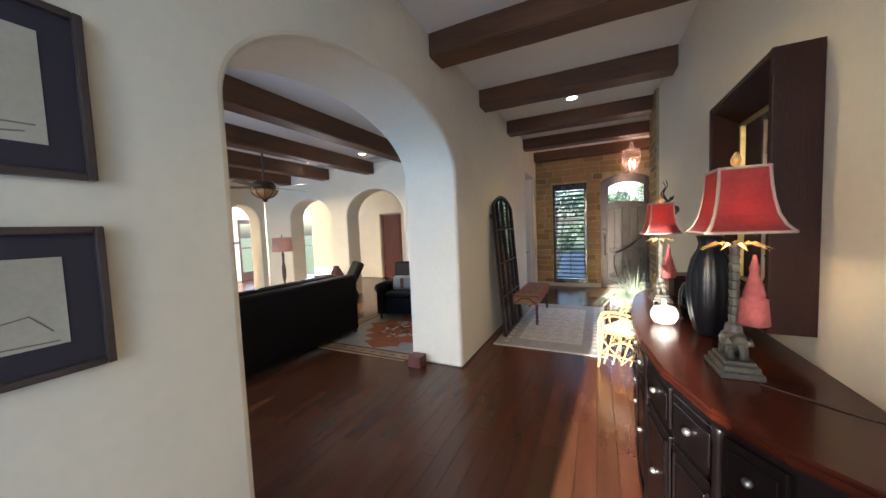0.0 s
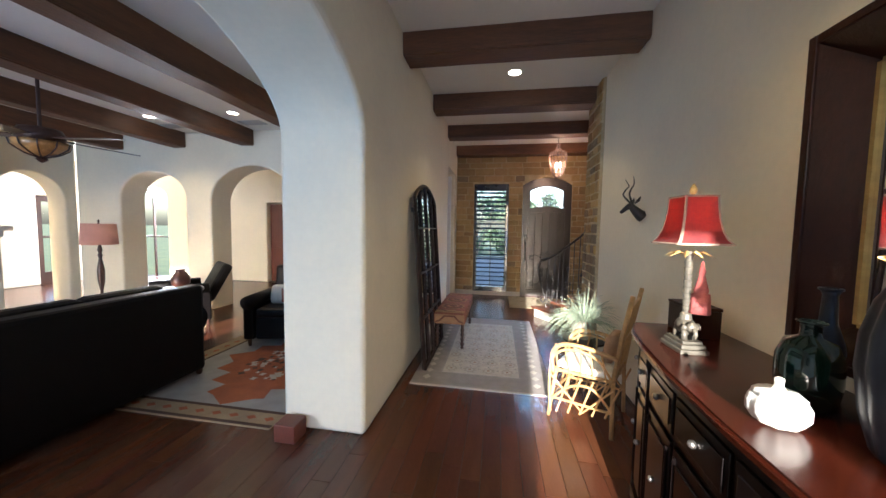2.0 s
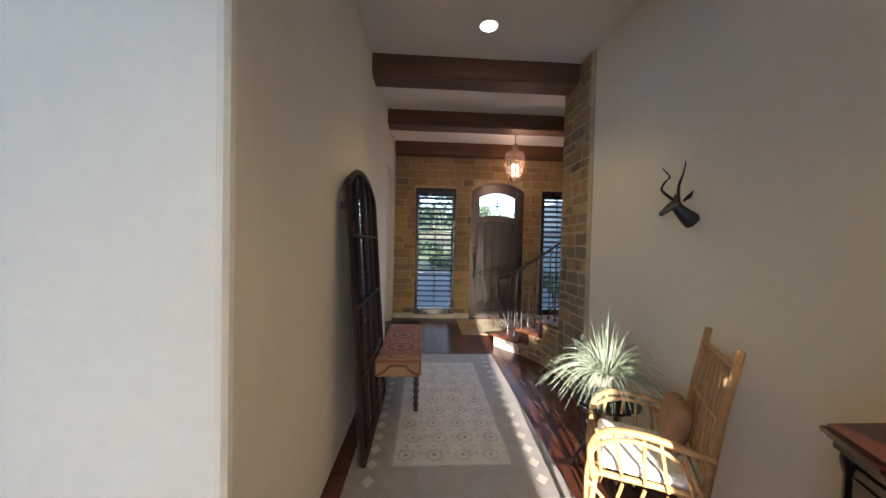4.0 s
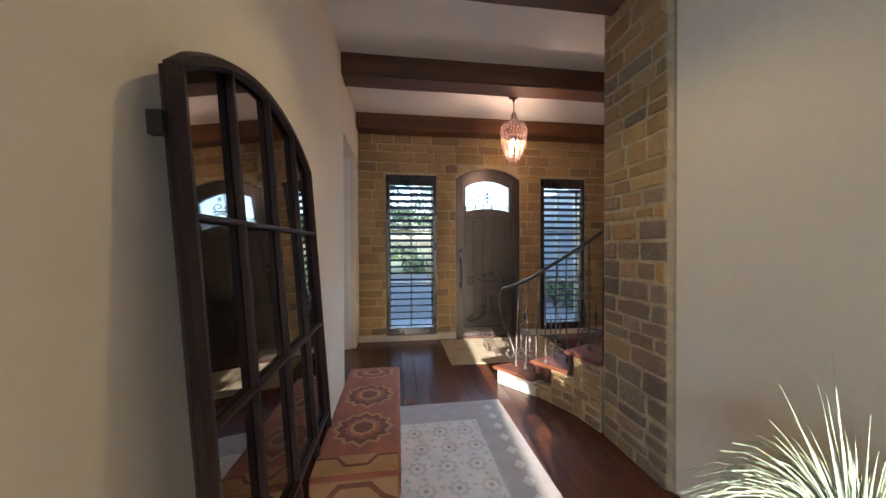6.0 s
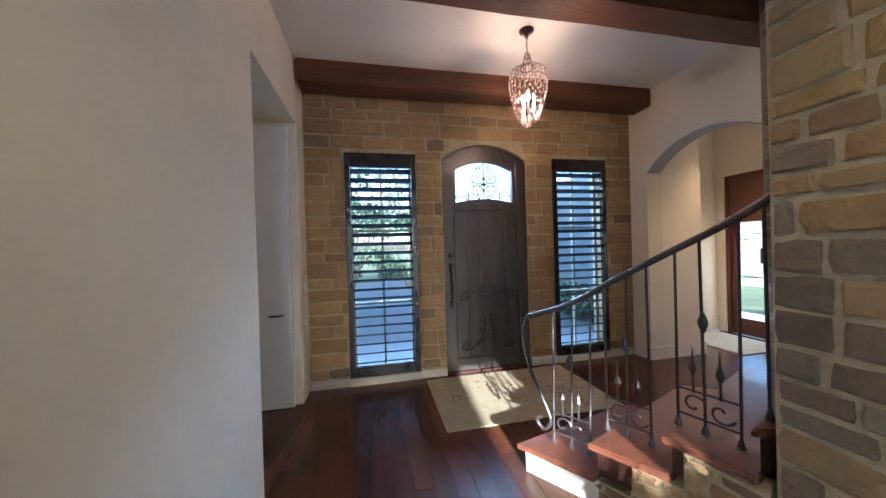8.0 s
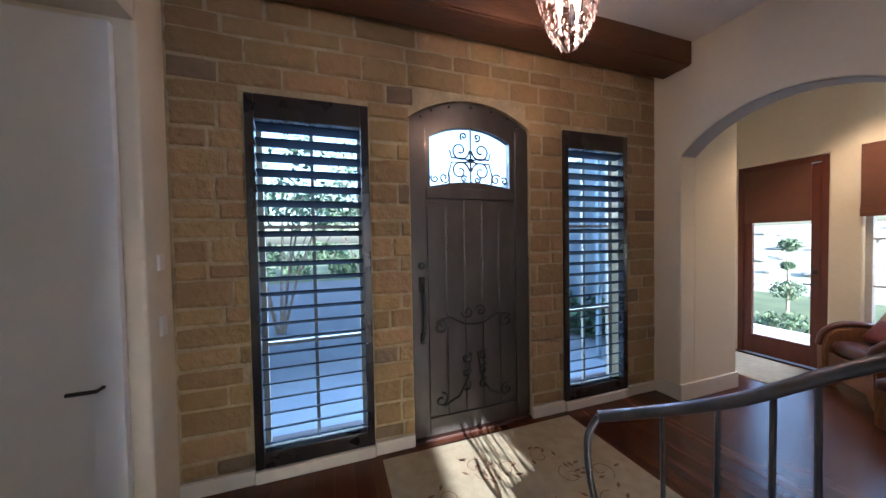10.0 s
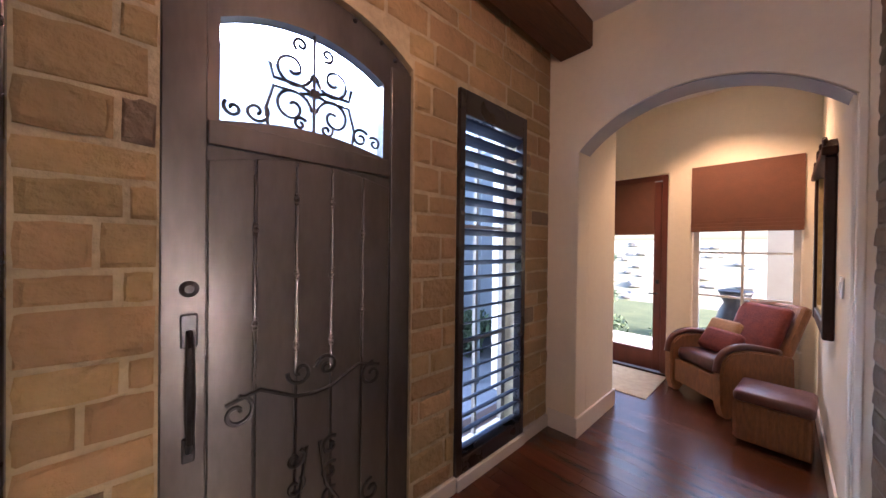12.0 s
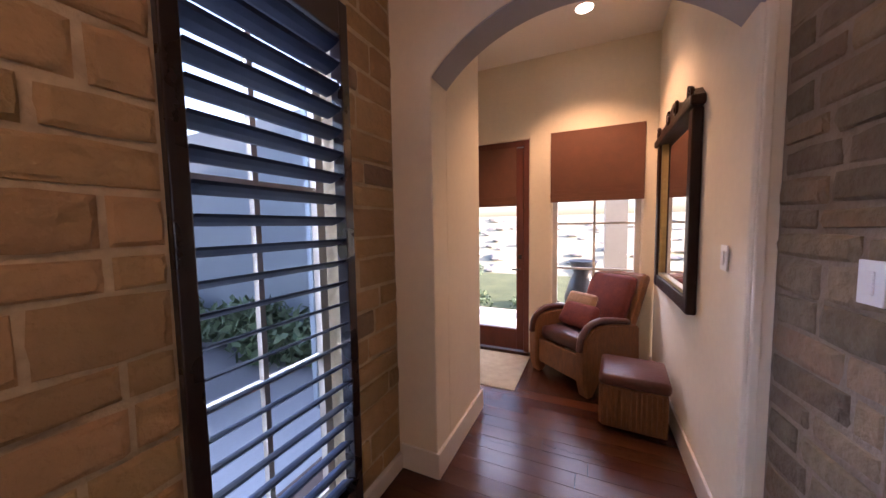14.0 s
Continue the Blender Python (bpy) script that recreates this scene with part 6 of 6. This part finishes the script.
def outdoors():
    part("ground", boxes((-400, 400, -400, 400, -0.6, -0.20)), "lawn", kind="structure")
    part("drive", boxes((-9, 4.9, 9.0, 22.0, -0.2, -0.17)), "drive", kind="structure")
    part("patio", boxes((5.5, 7.6, 6.0, 11.5, -0.2, -0.10)), "mantel", kind="structure")
    rnd = random.Random(21)
    for n, (x, y) in enumerate(((-0.95, 13.3), (-3.6, 17.5), (1.2, 19.0), (-7.0, 21.0))):
        t = thing("tree", (x, y, -0.2), "slender multi-trunk crape myrtle with airy green crown" if n == 0 else "leafy garden tree beyond the drive", "tree", "garden trees")
        bm, cs = bmesh.new(), []
        for k in range(5 if n == 0 else 3):
            a = 2 * math.pi * k / 5 + 0.3
            top = (0.9 * math.cos(a), 0.9 * math.sin(a), 2.6 + 0.3 * (k % 2))
            mid = (0.35 * math.cos(a), 0.35 * math.sin(a), 1.2)
            tube(bm, [(0.05 * math.cos(a), 0.05 * math.sin(a), 0), mid, top], [0.035, 0.025, 0.01], 7)
            for j in range(3):
                b = a + rnd.uniform(-1.2, 1.2)
                e = (top[0] + 0.7 * math.cos(b), top[1] + 0.7 * math.sin(b), top[2] + rnd.uniform(-0.3, 0.9))
                tube(bm, [mid if j else top, e], [0.015, 0.005], 5)
                cs.append((e, rnd.uniform(0.35, 0.6)))
            cs.append((top, 0.6))
        part("trunk", bm, "bark", t)
        bm = bmesh.new()
        leaf_cloud(bm, cs, 2600 if n == 0 else 1800, 0.07 if n == 0 else 0.12, rnd)
        part("crown", bm, "leaf", t, "small green leaves", kind="stuff")
    bm = bmesh.new()
    leaf_cloud(bm, [((rnd.uniform(-16, 9), rnd.uniform(23.5, 27), rnd.uniform(0.0, 1.2)), rnd.uniform(0.6, 1.0)) for _ in range(60)], 9000, 0.2, rnd)
    tagged(part("hedge", bm, "leaf", kind="stuff"), "dense green trees and hedge beyond the drive", "hedge")
    part("wing_wall", boxes((4.9, 5.1, 9.551, 16.5, -0.2, 3.2)), "siding", kind="structure")
    part("porch_post", boxes((3.64, 3.70, 9.98, 10.04, -0.17, 3.2), bevel=0.01), "siding", kind="structure")
    bm = bmesh.new()
    leaf_cloud(bm, [((rnd.uniform(-5.5, -1.9), rnd.uniform(10.0, 12.6), rnd.uniform(-0.1, 0.35)), rnd.uniform(0.2, 0.4)) for _ in range(26)], 3600, 0.06, rnd)
    tagged(part("planting_bed", bm, "leaf", kind="stuff"), "low leafy planting beside the drive", "shrub")
    bm = bmesh.new()
    leaf_cloud(bm, [((rnd.uniform(4.2, 4.6), rnd.uniform(10.6, 15.5), rnd.uniform(-0.1, 0.35)), rnd.uniform(0.25, 0.45)) for _ in range(30)], 4200, 0.09, rnd)
    tagged(part("shrub_border", bm, "leaf", kind="stuff"), "low green shrubs along the foot of the house wing", "shrub")
    # garden side
    t = thing("small_tree", (9.6, 10.55, -0.2), "small clipped garden tree with two tufts", "tree")
    part("trunk", tube(bmesh.new(), [(0, 0, 0), (0.03, 0, 0.8), (0, 0.02, 1.5)], [0.03, 0.025, 0.012], 7), "bark", t)
    bm = bmesh.new()
    leaf_cloud(bm, [((0, 0, 0.55), 0.30), ((0, 0, 1.1), 0.12), ((0.05, 0, 1.55), 0.2)], 1500, 0.04, rnd)
    part("crown", bm, "leaf", t, kind="stuff")
    bm = bmesh.new()
    for k in range(420):
        x = rnd.uniform(13, 22)
        lumpy(bm, (x, rnd.uniform(-2, 24), -0.2 + (x - 13) * 0.22 + rnd.uniform(-0.1, 0.15)), rnd.uniform(0.15, 0.36), rnd, 7)
    tagged(part("rock_bank", bm, "rocks", kind="stuff"), "sunlit bank of pale field stones behind the garden", "rocks")
    bank = extrude_poly(bmesh.new(), [(12.6, -0.25), (23, 2.1), (40, 2.4), (40, -0.25)], "y", -20, 40)
    part("bank_slope", bank, "bank", kind="structure")
    u = thing("garden_urn", (6.35, 7.78, -0.10), "tall dark garden urn on the patio", "urn")
    part("body", lathe(bmesh.new(), [(0.12, 0), (0.14, 0.04), (0.22, 0.35), (0.24, 0.6), (0.17, 0.85), (0.12, 0.95), (0.17, 1.08), (0.19, 1.12), (0.15, 1.1)], 24), "black_glaze", u, smooth=True)
    part("garden_column", boxes((6.9, 7.25, 7.2, 7.5, -0.1, 3.2)), "rocks", kind="structure")
    bm = bmesh.new()
    leaf_cloud(bm, [((rnd.uniform(7.7, 8.6), rnd.uniform(6, 12), -0.1), 0.22) for _ in range(24)], 1600, 0.05, rnd)
    tagged(part("patio_edge_plants", bm, "leaf", kind="stuff"), "low green planting along the patio edge", "shrub")


outdoors()


# ---- floor planks and stones, the pieces of the setting ----
def share(name, me, parent, m):
    ob = new(name, me)
    ob.parent = parent
    ob.matrix_world = m
    return ob


floor_ob = bpy.data.objects["floor"]


def planks():
    rnd = random.Random(4)
    w = 0.127
    meshes = []
    for ln in (0.9, 1.3, 1.7):
        bm = box(bmesh.new(), 0.0012, w - 0.0012, 0.0012, ln - 0.0012, -0.005, 0.0, bevel=0.0)
        bmesh.ops.bevel(bm, geom=[e for e in bm.edges if e.verts[0].co.z > -0.001 and e.verts[1].co.z > -0.001], offset=0.0012, segments=1, affect="EDGES")
        me = bpy.data.meshes.new("plank")
        bm.to_mesh(me)
        bm.free()
        me.materials.append(M["floor"])
        meshes.append((ln, me))
    rest = bmesh.new()
    near = 0
    x = -11.2
    col = 0
    while x < 5.3:
        y = -2.6 - rnd.uniform(0, 1.2)
        top = 9.3 if x > 3.4 else (8.98 if x < -1.65 else 8.79)
        while y < top:
            ln, me = rnd.choice(meshes)
            cut = y + ln > top or y < -2.6
            if (-1.5 < x < 1.28 and 0.9 < y < 7.4 or -0.9 < x < 4.9 and 7.2 < y < 8.7) and not cut and near < 300:
                share("plank", me, floor_ob, pose(x, y, 0))
                near += 1
            else:
                y0, y1 = max(y, -2.6), min(y + ln, top)
                if y1 - y0 > 0.03:
                    box(rest, x + 0.0012, x + w - 0.0012, y0 + 0.0012, y1 - 0.0012, -0.005, 0.0)
            y += ln
        x += w
        col += 1
    part("planks", rest, "floor", floor_ob, kind="stuff")


def stone_mesh(seed, mat):
    """A rough block of unit width and height, its face towards -y."""
    rnd = random.Random(seed)
    bm = bmesh.new()
    j = lambda s: rnd.uniform(-s, s)
    ring0 = [bm.verts.new((x, 0.0, z)) for x, z in ((-0.5, -0.5), (0.5, -0.5), (0.5, 0.5), (-0.5, 0.5))]
    e = 0.46
    pts = [(-e, -e), (0, -0.5 + 0.02), (e, -e), (0.485, 0), (e, e), (0, 0.48), (-e, e), (-0.485, 0)]
    ring1 = [bm.verts.new((x + j(0.045), -0.55 + j(0.15), z + j(0.085))) for x, z in pts]
    ring2 = [bm.verts.new((x * 0.86 + j(0.02), -0.92 + j(0.14), z * 0.80 + j(0.03))) for x, z in pts]
    mid = bm.verts.new((j(0.1), -1.0 + j(0.08), j(0.1)))
    for k in range(4):
        a, b = ring0[k], ring0[(k + 1) % 4]
        p, q, r = ring1[2 * k], ring1[2 * k + 1], ring1[(2 * k + 2) % 8]
        bm.faces.new((a, b, r, q))
        bm.faces.new((a, q, p))
    for k in range(8):
        bm.faces.new((ring1[k], ring1[(k + 1) % 8], ring2[(k + 1) % 8], ring2[k]))
        bm.faces.new((ring2[k], ring2[(k + 1) % 8], mid))
    bmesh.ops.recalc_face_normals(bm, faces=bm.faces[:])
    me = bpy.data.meshes.new("stone")
    bm.to_mesh(me)
    bm.free()
    me.materials.append(M[mat])
    return me


STONES = {k: [stone_mesh(s, k) for s in range(8)] for k in ("stone", "stone_grey", "stone_amber", "stone_umber")}


def stones(parent, line, z0, z1, seed, hole=None, height=None, proud=0.028, inside=0.004, grey=0.25, long=(0.24, 0.46), course=(0.095, 0.17), tones=False, joint=0.016):
    """Courses of rough blocks along a line of (x, y) corners, facing its right-hand side; hole(x, z) tells where none lie."""
    rnd = random.Random(seed)
    segs = [(Vector(a), Vector(b)) for a, b in zip(line, line[1:])]
    z = z0
    while z < z1 - 0.04:
        h = min(rnd.uniform(*course), z1 - z)
        if z1 - z - h < 0.05:
            h = z1 - z
        for n, (a, b) in enumerate(segs):
            ln, u = (b - a).length, (b - a).normalized()
            s = 0.0
            first = True
            while s < ln - 0.02:
                w = rnd.uniform(*long)
                if first:
                    w *= rnd.uniform(0.45, 1.0)
                first = False
                if ln - s - w < 0.09:
                    w = ln - s
                cx = s + w / 2
                zc = z + h / 2
                spans = [(s, s + w)]
                if hole:
                    spans = hole(a + u * s, a + u * (s + w), s, w, zc, h)
                for p, q in spans:
                    if q - p < 0.05:
                        continue
                    top = height(n, (p + q) / 2 / ln) if height else 99
                    hh = h if z + h <= top else top - z
                    if hh < 0.04:
                        continue
                    c = a + u * (p + q) / 2
                    kind = "stone_grey" if rnd.random() < grey else "stone"
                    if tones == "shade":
                        # shade on the inner pier is put into darker block colours
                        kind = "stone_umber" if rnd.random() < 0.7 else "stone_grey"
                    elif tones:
                        # tone by height is put into the blocks: warm high up, darker brown below
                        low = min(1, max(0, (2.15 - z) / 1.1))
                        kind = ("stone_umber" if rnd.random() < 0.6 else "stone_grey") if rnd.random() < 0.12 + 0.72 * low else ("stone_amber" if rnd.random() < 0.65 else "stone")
                    m = Matrix.Translation((c.x, c.y, z + hh / 2)) @ Matrix.Rotation(math.atan2(u.y, u.x), 4, "Z")
                    m = m @ Matrix.Translation((0, inside, 0)) @ Matrix.Rotation(rnd.uniform(-0.022, 0.022), 4, "Y") @ Matrix.Diagonal((q - p - joint * rnd.uniform(0.6, 1.4), proud + inside + rnd.uniform(-0.004, 0.006), hh - joint * rnd.uniform(0.6, 1.5), 1))
                    ob = share("stone", rnd.choice(STONES[kind]), parent, m)
                s += w
        z += h


OPEN = [(-0.517, 0.269, 2.585, 0), (0.578, 1.645, 2.545, 0.19), (2.0, 2.77, 2.585, 0)]


def front_hole(p, q, s, w, zc, h):
    """What is left of a block between x0 and x1 once the openings are cut out."""
    x0, x1 = p.x, q.x
    spans = [(x0, x1)]
    for a, b, top, rise in OPEN:
        t = top + (0.04 if rise else 0)
        if rise and zc > top:
            k = (zc - h / 2 - top) / rise
            if k >= 1:
                continue
            half = (b - a) / 2 * math.sqrt(max(0, 1 - k * k)) if k > 0 else (b - a) / 2
            a2, b2 = (a + b) / 2 - half, (a + b) / 2 + half
        elif zc - h * 0.3 > top:
            continue
        else:
            a2, b2 = a, b
        new_spans = []
        for u0, u1 in spans:
            if u1 <= a2 or u0 >= b2:
                new_spans.append((u0, u1))
            else:
                if u0 < a2:
                    new_spans.append((u0, a2))
                if u1 > b2:
                    new_spans.append((b2, u1))
        spans = new_spans
    base = p.x - s
    return [(u0 - base, u1 - base) for u0, u1 in spans]


planks()
north = bpy.data.objects["wall_north"]
stones(north, [(-0.93, 8.767), (3.158, 8.767)], 0.10, CEIL, 31, hole=front_hole, proud=0.012, inside=0.0, grey=0.08, joint=0.02, course=(0.105, 0.175), long=(0.26, 0.48))
part("stone_plinth", boxes((-0.93, -0.52, 8.735, 8.766, 0, 0.098), (0.272, 0.574, 8.735, 8.766, 0, 0.098), (1.65, 1.997, 8.735, 8.766, 0, 0.098), (2.773, 3.155, 8.735, 8.766, 0, 0.098), bevel=0.006), "mantel", north)
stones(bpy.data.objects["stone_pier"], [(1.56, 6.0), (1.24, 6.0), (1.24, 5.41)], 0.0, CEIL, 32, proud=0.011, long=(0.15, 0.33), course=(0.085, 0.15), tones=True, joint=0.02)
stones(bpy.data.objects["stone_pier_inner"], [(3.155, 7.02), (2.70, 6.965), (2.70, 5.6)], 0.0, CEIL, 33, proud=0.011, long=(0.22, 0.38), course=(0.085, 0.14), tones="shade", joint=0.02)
stones(stair, STRING, 0.0, 0.62, 34, height=lambda n, t: RISE * (1, 1, 2, 3)[n] - 0.045, proud=0.014, grey=0.3, long=(0.14, 0.28), course=(0.07, 0.10), joint=0.022)
